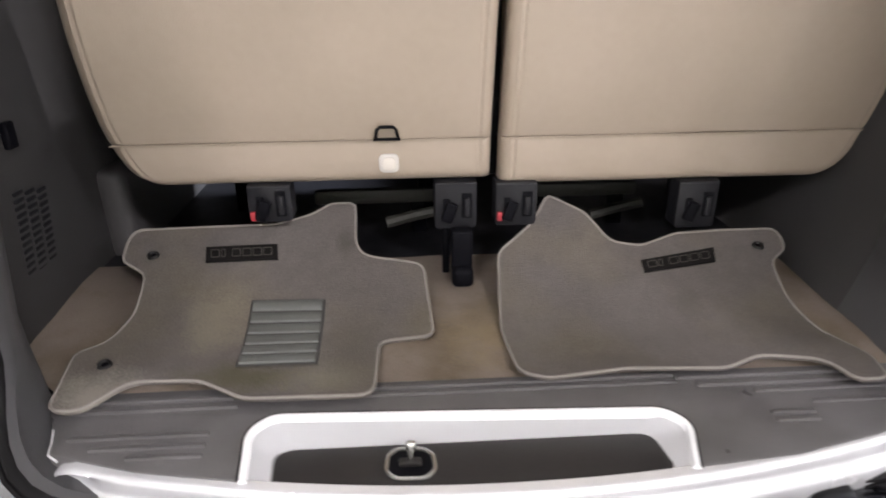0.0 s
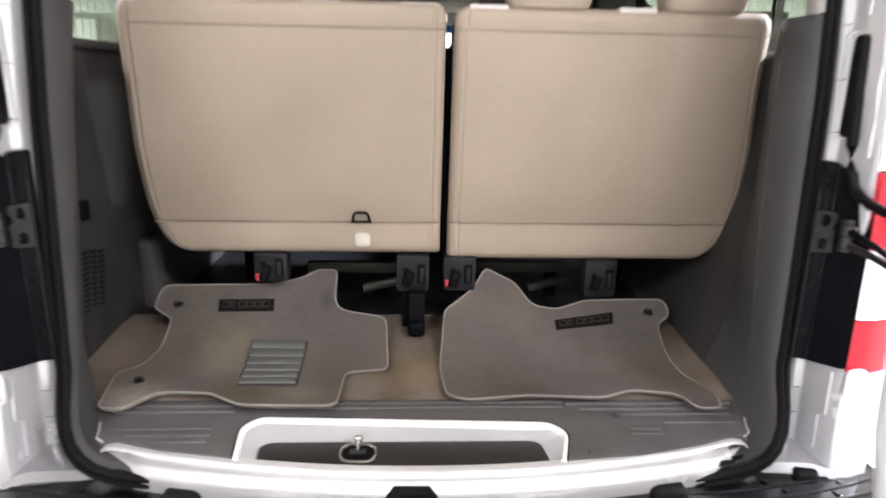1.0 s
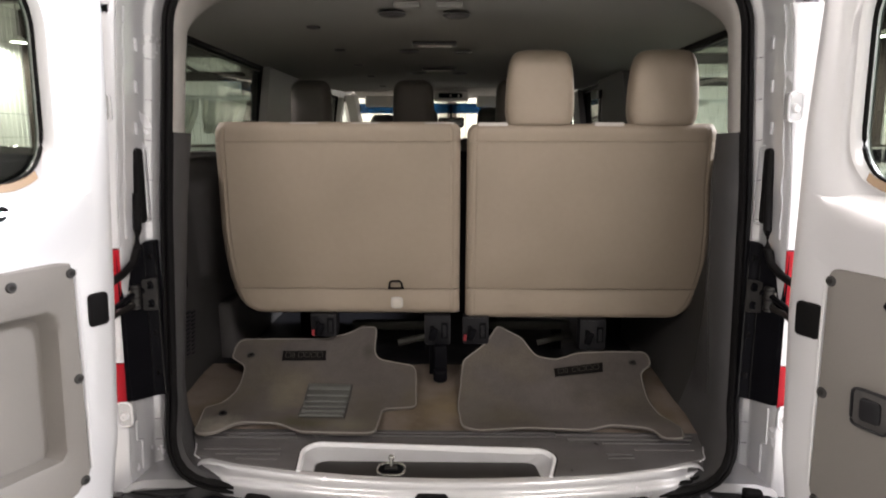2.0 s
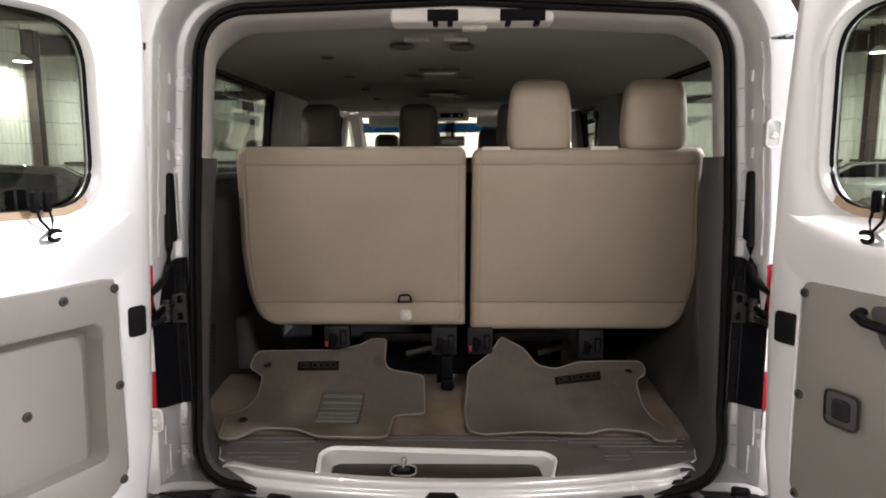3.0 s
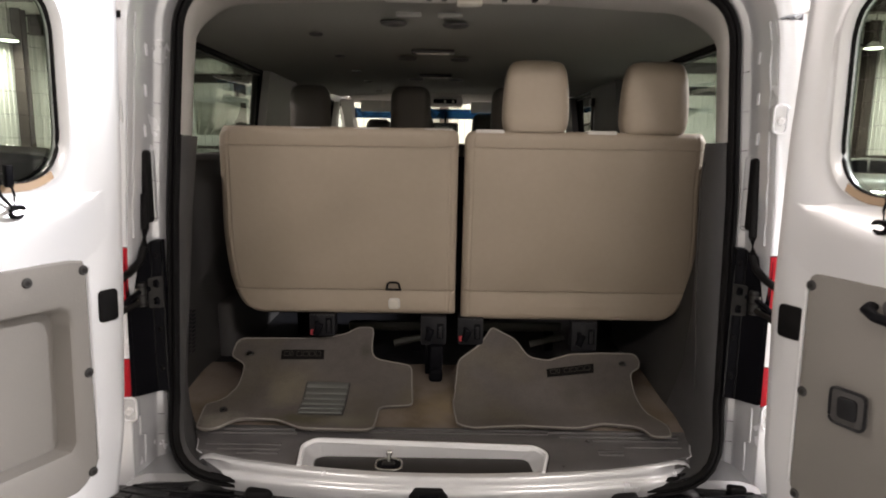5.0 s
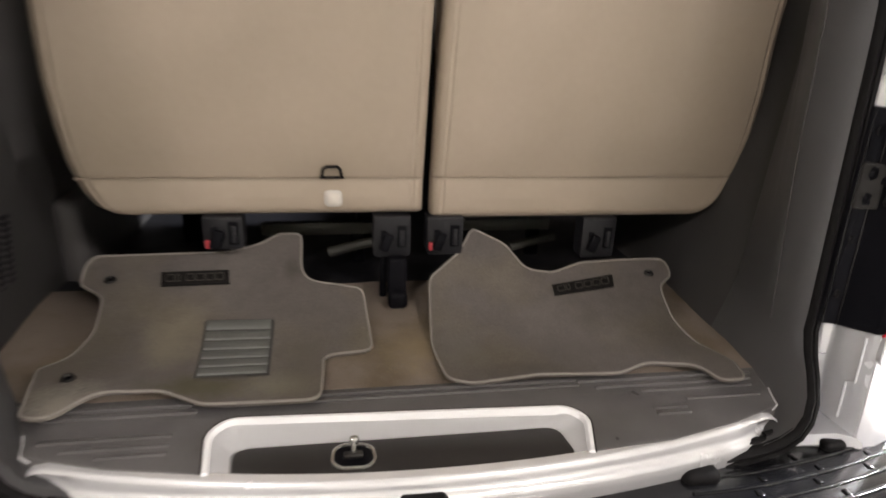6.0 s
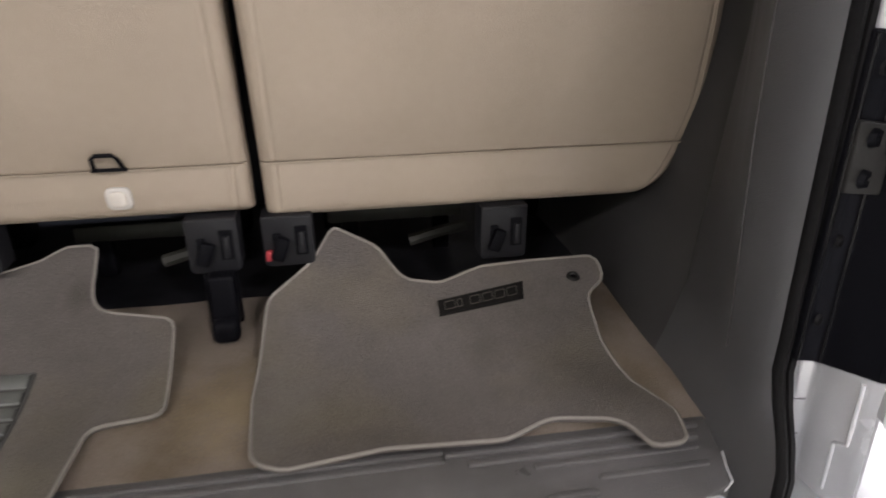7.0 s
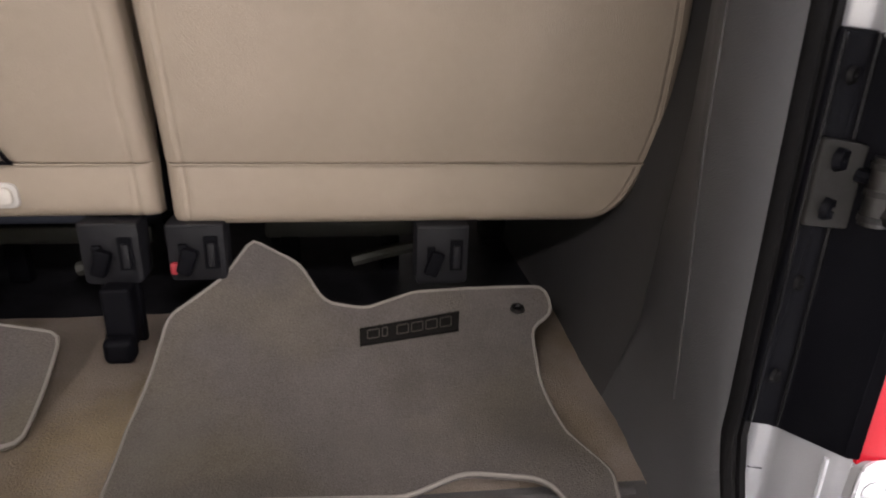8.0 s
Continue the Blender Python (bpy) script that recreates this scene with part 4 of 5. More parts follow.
for x, y in ((-0.17, 0.40), (0.02, 0.42), (-0.17, 1.15), (0.05, 1.17), (-0.17, 1.95), (0.05, 1.96), (-0.45, 0.6), (-0.45, 1.1), (-0.45, 1.6), (-0.45, 2.1), (-0.45, 2.7)):
    r = 0.042 if x > -0.3 else 0.024
    vent = part("roof_vent", disc(bmesh.new(), (x, y, 1.9035), (0, 0, -1), r, 0.005, hole=r * 0.35), GREY, liner, "round grey roof air vent")
    part("vent_core", disc(bmesh.new(), (x, y, 1.9035), (0, 0, -1), r * 0.36, 0.003), LATCH, vent)
for x in (-0.115, 0.0):
    part("liner_label", a_box(x - 0.035, x + 0.035, 0.205, 0.23, 1.885, 1.898, bevel=0.003), VENT, liner)

# seat belt hanging on the right-hand pillar
belt = part("seat_belt", a_box(0.842, 0.846, 2.07, 2.12, 1.20, 1.80, bevel=0.001), BLACK, van, "black seat belt with a bright tongue")
part("belt_tongue", a_box(0.832, 0.842, 2.072, 2.118, 1.60, 1.66, bevel=0.003), METAL, belt)
part("belt_guide", rounded_block(0.840, 2.095, 1.80, 0.02, 0.06, 0.05, 0.008), LATCH, belt)

# front of the cabin
bm = bmesh.new()
loft(bm, [[(-0.86, 3.60, 1.985), (0.86, 3.60, 1.985)], [(-0.80, 3.68, 1.955), (0.80, 3.68, 1.955)], [(-0.78, 3.80, 1.915), (0.78, 3.80, 1.915)], [(-0.82, 3.85, 1.905), (0.82, 3.85, 1.905)], [(-0.86, 3.87, 1.95), (0.86, 3.87, 1.95)]])
bmesh.ops.solidify(bm, geom=bm.faces[:], thickness=0.02)
part("front_header", bm, CREAM, van)
bm = bmesh.new()
loft(bm, [[(-0.82, 3.84, 1.90), (0.82, 3.84, 1.90)], [(-0.86, 4.55, 1.22), (0.86, 4.55, 1.22)]])
ws = part("windscreen", bm, SCREEN, van, "clear windscreen with a blue shade band")
ws.visible_shadow = False
bm = bmesh.new()
loft(bm, [[(-0.81, 3.868, 1.862), (0.81, 3.868, 1.862)], [(-0.82, 3.95, 1.783), (0.82, 3.95, 1.783)]])
part("shade_band", bm, BLUE_BAND, ws, "blue shade band")
for x in (-0.46, 0.46):
    v = part("sun_visor", rounded_block(x, 3.76, 1.872, 0.50, 0.024, 0.092, 0.011), CREAM, van, "cream sun visor")
    part("visor_clip", rounded_block(x - 0.06, 3.746, 1.885, 0.03, 0.012, 0.05, 0.004), BUTTON, v)
for sx in (-1, 1):
    bm = bmesh.new()
    loft(bm, [[(sx * 0.775, y, z), (sx * 0.80, y - 0.05, z - 0.01), (sx * 0.87, y - 0.07, z - 0.02), (sx * 0.91, y, z)] for y, z in ((3.78, 1.93), (3.95, 1.80), (4.2, 1.56), (4.5, 1.26))], closed=True, caps=True)
    part("windscreen_pillar", bm, CREAM, van, "cream windscreen pillar trim")
console = part("overhead_console", rounded_block(0.0, 3.66, 1.905, 0.28, 0.12, 0.075, 0.02), CREAM, van)
part("console_recess", rounded_block(-0.005, 3.60, 1.908, 0.19, 0.016, 0.036, 0.008), BLACK, console)
for x in (-0.005, 0.060):
    part("map_lamp", disc(bmesh.new(), (x, 3.588, 1.905), (0, -1, -0.2), 0.010, 0.004), BUTTON, console)
mirror = part("cabin_mirror", rounded_block(0.0, 3.86, 1.705, 0.22, 0.03, 0.085, 0.02), BLACK, van, "black rear-view mirror")
part("mirror_glass", a_box(-0.096, 0.096, 3.842, 3.846, 1.675, 1.735, bevel=0.001), METAL, mirror)
part("mirror_stem", a_tube([(0.0, 3.87, 1.73), (0.0, 3.90, 1.83)], 0.01), BLACK, mirror)
# Out of view; cream so that it throws light up to the headliner.
part("dashboard", rounded_block(0, 4.35, 1.10, 1.6, 0.5, 0.35, 0.08), CREAM, van, "cream moulded dashboard, pale to bounce light")
part("nose", rounded_block(0, 4.9, 0.85, 1.75, 0.9, 0.65, 0.12), WHITE, van)
for sx in (-1, 1):
    for y in (0.95, 4.45):
        bm = bmesh.new()
        ang = [2 * math.pi * k / 28 for k in range(28)]
        loft(bm, [[(sx * x, y + r * math.cos(a), 0.38 + r * math.sin(a)) for a in ang] for x, r in ((0.99, 0.22), (1.0, 0.34), (0.97, 0.38), (0.80, 0.38), (0.76, 0.33))], closed=True, caps=True)
        part("wheel", bm, RUBBER, van)


# ---- rear doors ----
def rear_door(side, hinge, along):
    """A rear door: u metres out from its hinge edge, z up, w into its thickness (0 on the inner face)."""
    d = Vector((*along, 0)).normalized()
    nrm = Vector((-d.y, d.x, 0)) * (1 if side < 0 else -1)
    h = Vector((*hinge, 0))

    def at(u, z, w=0.0):
        return h + d * u - nrm * w + Vector((0, 0, z))

    WIN = fillet([(0.105, 1.44, 0.11), (0.66, 1.44, 0.11), (0.63, 1.845, 0.10), (0.10, 1.845, 0.10)], steps=6)
    OUT = fillet([(0.022 if side < 0 else 0.018, 0.70, 0.06), (-0.010 if side < 0 else -0.005, 1.2, 0), (-0.028 if side < 0 else -0.002, 1.55, 0), (-0.042 if side < 0 else 0.022, 1.98, 0.10), (0.70, 1.98, 0.10), (0.74, 1.4, 0), (0.76, 0.70, 0.06)], steps=6)
    count = 96

    def aligned(outline):
        pts = resample(outline, count)
        c = Vector((0.37, 1.6))
        k = min(range(count), key=lambda i: abs(math.atan2(pts[i][1] - c.y, pts[i][0] - c.x)))
        pts = pts[k:] + pts[:k]
        area = sum(pts[i - 1][0] * pts[i][1] - pts[i][0] * pts[i - 1][1] for i in range(count))
        return pts if area > 0 else [pts[0]] + pts[1:][::-1]

    win = aligned(WIN)
    # the frame round the window follows the window's outline, so that its faces stay even
    c = Vector((0.37, 1.6))
    out = []
    ring = aligned(OUT)
    for p in win:
        a = math.atan2(p[1] - c.y, p[0] - c.x)
        out.append(min(ring, key=lambda q: abs(math.remainder(math.atan2(q[1] - c.y, q[0] - c.x) - a, 2 * math.pi))))
    for i in range(1, count):
        if out[i] == out[i - 1]:
            out[i] = ((out[i][0] * 3 + ring[(ring.index(out[i - 1]) + 1) % count][0]) / 4, (out[i][1] * 3 + ring[(ring.index(out[i - 1]) + 1) % count][1]) / 4)
    bm = bmesh.new()
    steps = [(win, 0.045), (win, 0.018), (inset(win, [-0.012] * count), 0.006), (inset(win, [-0.028] * count), 0.010), *[([(o[0] * k + w[0] * (1 - k), o[1] * k + w[1] * (1 - k)) for o, w in zip(inset(out, [0.02] * count), inset(win, [-0.028] * count))], 0.010 * (1 - k) ** 4) for k in (0.12, 0.25, 0.4, 0.55, 0.7, 0.85)], (inset(out, [0.02] * count), 0.0), (inset(out, [0.006] * count), 0.003), (out, 0.012), (out, 0.05), (win, 0.05)]
    loft(bm, [[at(u, z, w) for u, z in r] for r, w in steps], closed=True)
    # the skin is open behind the door card's pocket
    if side < 0:
        for co, no in ((at(0.125, 0), d), (at(0.64, 0), d), (Vector((0, 0, 0.855)), Vector((0, 0, 1))), (Vector((0, 0, 1.195)), Vector((0, 0, 1)))):
            bmesh.ops.bisect_plane(bm, geom=bm.verts[:] + bm.edges[:] + bm.faces[:], plane_co=co, plane_no=no)
        mids = [(f, f.calc_center_median()) for f in bm.faces]
        cut = [f for f, c0 in mids if 0.125 < (c0 - h).dot(d) < 0.64 and 0.855 < c0.z < 1.195 and (c0 - h).dot(nrm) > -0.02]
        bmesh.ops.delete(bm, geom=cut, context="FACES")
    door = part("rear_door", bm, WHITE, van, "silver-white rear door standing open", sharp=50)
    # soft shoulder below the window
    bm = bmesh.new()
    rings = []
    for i in range(25):
        u = 0.03 + 0.70 * i / 24
        top = 1.428
        k = min(1.0, (u - 0.03) / 0.24)
        crease = 1.352 + 0.070 * (1 - math.sqrt(max(0.0, 1 - (1 - k) ** 2)))
        e = min(1.0, (u - 0.03) / 0.20)
        out_by = 0.020 * e * e * (3 - 2 * e)
        rings.append([at(u, top, 0.006), at(u, top + 0.25 * (crease - top), -0.35 * out_by), at(u, top + 0.6 * (crease - top), -0.8 * out_by), at(u, top + 0.85 * (crease - top), -out_by), at(u, crease, -0.97 * out_by), at(u, crease - 0.025, -0.85 * out_by), at(u, crease - 0.050, -0.55 * out_by), at(u, crease - 0.075, -0.24 * out_by), at(u, crease - 0.095, -0.05 * out_by), at(u, crease - 0.105, 0.001), at(u, crease - 0.110, 0.006)])
    loft(bm, rings)
    part("shoulder", bm, WHITE, door)
    pane = part("pane", slab(bmesh.new(), inset(win, [-0.006] * count), lambda u, z, w: at(u, z, 0.040 + w), 0.004), TINT, door, "tinted rear door glass")
    pane.visible_shadow = False
    part("glass_rubber", a_tube([at(u, z, 0.028) for u, z in win], 0.006, closed=True, sides=6), RUBBER, pane)
    low = [p for p in win if p[1] < 1.50]
    tan = sorted(low, key=lambda p: p[0])
    bm = bmesh.new()
    loft(bm, [[at(u, z + 0.004, 0.012), at(u, z - 0.010, 0.005), at(u, z - 0.014, 0.009)] for u, z in tan if z < 1.475])
    part("edge_strip", bm, SEALANT, door, "tan edge strip below the glass")
    for k in range(8):
        z = 1.49 + 0.045 * k
        part("heater_wire", a_tube([at(0.11, z, 0.0385), at(0.64, z, 0.0385)], 0.0005, sides=4), METAL_DULL, pane)
    # trim card
    TRIM = fillet([(0.088, 1.282, 0.02), (0.70, 1.285, 0.02), (0.715, 0.765, 0.05), (0.135, 0.765, 0.05), (0.092, 0.81, 0.04)], steps=6)
    if side < 0:
        REC = fillet([(0.130, 1.185, 0.03), (0.62, 1.19, 0.03), (0.62, 0.86, 0.03), (0.138, 0.862, 0.02)], steps=6)
        ta, ra = resample(TRIM, 80), resample(REC, 80)
        m = Vector((0.37, 1.02))
        ring_t = []
        for p in ra:
            a = math.atan2(p[1] - m.y, p[0] - m.x)
            ring_t.append(min(resample(TRIM, 400), key=lambda q: abs(math.remainder(math.atan2(q[1] - m.y, q[0] - m.x) - a, 2 * math.pi))))
        deep = [(m.x + (p[0] - m.x) * 0.955 + 0.006, m.y + (p[1] - m.y) * 0.95 - 0.003) for p in ra]
        bm = bmesh.new()
        loft(bm, [[at(u, z, w) for u, z in r] for r, w in ((ring_t, 0.004), (ring_t, -0.004), (inset(ring_t, [0.005] * 80), -0.008), (inset(ra, [-0.008] * 80), -0.008), (ra, -0.004), (deep, 0.034))], closed=True)
        bm.faces.new([v for v in bm.verts if abs((v.co - h).dot(nrm) + 0.034) < 1e-4][::-1])
        card = part("trim_card", bm, DOOR_TRIM, door, "grey-beige door card with a deep pocket")
    else:
        card = part("trim_card", slab(bmesh.new(), TRIM, lambda u, z, w: at(u, z, -0.008 + w), 0.014, bevel=0.005), DOOR_TRIM, door, "flat grey-beige door card")
        g = part("grab_handle", a_tube([at(0.221, 1.243, -0.010), at(0.229, 1.240, -0.036), at(0.25, 1.232, -0.045), at(0.34, 1.222, -0.048), at(0.46, 1.222, -0.045), at(0.50, 1.23, -0.036), at(0.51, 1.235, -0.01)], 0.0125, sides=10, flat=0.75), BLACK, door, "black grab handle")
        part("handle_cup", slab(bmesh.new(), fillet([(0.23, 1.262, 0.02), (0.49, 1.262, 0.02), (0.46, 1.17, 0.05), (0.27, 1.17, 0.05)]), lambda u, z, w: at(u, z, -0.0095 + w), 0.004, bevel=0.001), GREY, g)
        REL = fillet([(0.166, 1.068, 0.014), (0.236, 1.068, 0.014), (0.239, 0.996, 0.014), (0.169, 0.996, 0.014)], steps=5)
        r = part("release", slab(bmesh.new(), REL, lambda u, z, w: at(u, z, -0.018 + w), 0.014, bevel=0.004), GREY, door, "dark grey inside door release")
        part("release_paddle", slab(bmesh.new(), fillet([(0.182, 1.054, 0.01), (0.222, 1.054, 0.01), (0.224, 1.009, 0.01), (0.184, 1.009, 0.01)]), lambda u, z, w: at(u, z, -0.022 + w), 0.008, bevel=0.004), LATCH, r)
        part("release_rim", a_tube([at(u, z, -0.018) for u, z in REL], 0.0030, closed=True, sides=6), LATCH, r)
    part("card_edge", a_tube([at(u, z, -0.002) for u, z in [(0.0865, 0.82), (0.0835, 0.95), (0.0815, 1.10), (0.081, 1.262)]], 0.004, sides=8), WHITE, door, "bright painted ridge along the door card")
    screws = [(0.095, 1.257), (0.100, 1.029), (0.108, 0.80), (0.33, 0.79), (0.60, 0.79)] + ([(0.212, 1.250), (0.284, 1.012)] if side < 0 else [])
    for u, z in screws:
        w0 = -0.008 if not (side < 0 and (u, z) == (0.284, 1.012)) else 0.034
        s = part("screw", disc(bmesh.new(), at(u, z, w0), nrm, 0.011, 0.004), CLIP, card, "dark trim clip")
        part("screw_head", disc(bmesh.new(), at(u, z, w0 - 0.003), nrm, 0.006, 0.002, sides=8), HINGE_STEEL, s)
    near, away = (0.015, 0.061) if side < 0 else (0.022, 0.077)
    PAD = fillet([(near, 1.203, 0.012), (away, 1.203, 0.012), (away + 0.002, 1.130, 0.012), (near + 0.002, 1.130, 0.012)])
    part("hinge_pad", slab(bmesh.new(), PAD, lambda u, z, w: at(u, z, -0.005 + w), 0.008, bevel=0.003), RUBBER, door, "black rubber pad on the door")
    # pull cord below the glass
    for u in (0.226, 0.250):
        part("cord_guide", a_box(-0.007, 0.007, -0.008, 0.008, -0.022, 0.022, bevel=0.004, m=Matrix.Translation(at(u, 1.462, -0.004)) @ pose(0, 0, 0, 0, 0, math.degrees(math.atan2(d.y, d.x)))), BLACK, door)
        part("cord", a_tube([at(u, 1.445, -0.010), at(u - 0.003, 1.425, -0.014), at(0.228, 1.40, -0.016)], 0.003, sides=6), BLACK, door)
    ang = [2 * math.pi * k / 20 for k in range(20)]
    part("pull_ring", a_tube([at(0.222 + 0.020 * math.cos(a), 1.393 + 0.010 * math.sin(a), -0.018 - 0.012 * math.cos(a)) for a in ang], 0.005, closed=True, sides=6), BLACK, door, "black oval pull ring")
    return door


rear_door(-1, (-0.746, -0.20), (-0.454, -0.891))
rear_door(1, (0.72, -0.25), (0.40, -0.916))


# ---- rear bench ----
def cushion_block(x, y, z0, w, d, h):
    """A padded headrest: fullest low down, drawn in to a rounded crown."""
    bm = bmesh.new()
    rings = []
    for t, k, kd in ((0.0, 0.55, 0.5), (0.006, 0.78, 0.72), (0.03, 0.90, 0.88), (0.09, 0.965, 0.97), (0.2, 1.0, 1.0), (0.38, 0.995, 1.0), (0.58, 0.97, 0.97), (0.76, 0.925, 0.9), (0.87, 0.875, 0.8), (0.94, 0.80, 0.66), (0.98, 0.68, 0.48), (1.0, 0.45, 0.25)):
        ring = []
        for j in range(32):
            a = 2 * math.pi * j / 32
            c, q = math.cos(a), math.sin(a)
            ring.append((x + 0.5 * w * k * math.copysign(abs(c) ** 0.42, c), y + 0.5 * d * kd * math.copysign(abs(q) ** 0.55, q), z0 + h * t + 0.0012 * noise.noise((x * 9 + c, q, t * 6))))
        rings.append(ring)
    loft(bm, rings, closed=True, caps=True)
    return bm


def seat_y(z):
    return 0.50 - 0.26 * (z - 0.95)


def band_y(z):
    return seat_y(1.045) + 0.08 * (1.045 - z)


def panel(name, z0, z1, left, right, depth, radii, parent, material, label="", bulge=0.004, back=0.05, seams=(0.034, 0.034)):
    """A padded panel facing the rear between two side lines; radii: left, right, bottom, top."""
    rl, rr, rb, rt = radii

    def spread(a, b, ra, rb_, count):
        ends = lambda r: [r * k for k in (0, 0.04, 0.12, 0.25, 0.42, 0.65, 1.0, 1.5)]  # noqa: E731
        lo, hi = [a + e for e in ends(ra)], [b - e for e in ends(rb_)][::-1]
        return lo + [lo[-1] + (hi[0] - lo[-1]) * k / count for k in range(1, count)] + hi

    def drop(d, r):
        return r - math.sqrt(max(0.0, r * r - (r - d) ** 2)) if d < r else 0.0

    rows = []
    for z in spread(z0, z1, rb, rt, 14):
        xl, xr = left(z), right(z)
        row = []
        lines = [xl + seams[0], xr - seams[1]]
        columns = sorted(spread(xl, xr, rl, rr, 18) + [c + e for c in lines for e in (-0.009, -0.006, -0.0035, -0.0015, 0.0, 0.0015, 0.0035, 0.006, 0.009)])
        for x in columns:
            puff = bulge * min(1, (x - xl) / 0.12, (xr - x) / 0.12, (z - z0) / 0.08, (z1 - z) / 0.08)
            dip = max(drop(x - xl, rl), drop(xr - x, rr)) + max(drop(z - z0, rb), drop(z1 - z, rt))
            dip += sum(0.0012 * math.exp(-((x - c) / 0.0032) ** 2) - 0.0005 * math.exp(-((abs(x - c) - 0.0075) / 0.004) ** 2) for c in lines)
            row.append((x, depth(z) + dip - puff + 0.0015 * noise.noise((x * 5, 2.0, z * 5)), z))
        rows.append([(row[0][0], depth(z) + back, z)] + row + [(row[-1][0], depth(z) + back, z)])
    rows = [[(p[0], depth(z0) + back, p[2]) for p in rows[0]]] + rows + [[(p[0], depth(z1) + back, p[2]) for p in rows[-1]]]
    bm = bmesh.new()
    loft(bm, rows)
    return part(name, bm, material, parent, label, sharp=60)


def latch(parent, x, z0, z1, red, foot):
    """A floor latch below the seat back."""
    w = 0.044
    plate_ = part("latch", slab(bmesh.new(), fillet([(x - w, z1, 0.004), (x + w, z1, 0.004), (x + w, z0, 0.012), (x - w, z0, 0.012)]), lambda u, v, q: (u, 0.470 + q, v), 0.05, bevel=0.004), LATCH, parent, "dark grey seat latch")
    zc = (z0 + z1) / 2
    part("slot", a_box(x - 0.026, x - 0.012, 0.464, 0.480, zc - 0.012, zc + 0.016, bevel=0.002), BLACK, plate_)
    part("lever", a_box(-0.012, 0.012, -0.008, 0.008, -0.022, 0.022, bevel=0.005, m=pose(x - 0.014, 0.464, zc - 0.012, 0, 20, 0)), BLACK, plate_)
    s = part("slot", slab(bmesh.new(), fillet([(x + 0.012, zc + 0.028, 0.002), (x + 0.034, zc + 0.028, 0.002), (x + 0.034, zc - 0.026, 0.002), (x + 0.012, zc - 0.026, 0.002)]), lambda u, v, q: (u, 0.4675 + q, v), 0.006), BLACK, plate_)
    part("tongue", a_box(x + 0.018, x + 0.029, 0.463, 0.47, zc - 0.022, zc + 0.018, bevel=0.002), LATCH, s)
    if red:
        part("red_tab", a_box(x - 0.040, x - 0.029, 0.462, 0.472, zc - 0.034, zc - 0.014, bevel=0.003), RED_TAB, plate_, "red lock indicator")
    if foot:
        part("strut", a_box(x - 0.028, x - 0.012, 0.482, 0.50, 0.735, z0 + 0.01, bevel=0.004), BLACK, plate_)
        part("strut", a_box(x + 0.014, x + 0.030, 0.482, 0.50, 0.735, z0 + 0.01, bevel=0.004), BLACK, plate_)
        f = part("anchor_foot", rounded_block(x + 0.010, 0.448, 0.815, 0.044, 0.035, 0.10, 0.006), BLACK, plate_, "black anchor foot on the carpet")
        part("foot_tip", rounded_block(x + 0.010, 0.424, 0.768, 0.046, 0.035, 0.042, 0.012), BLACK, f)


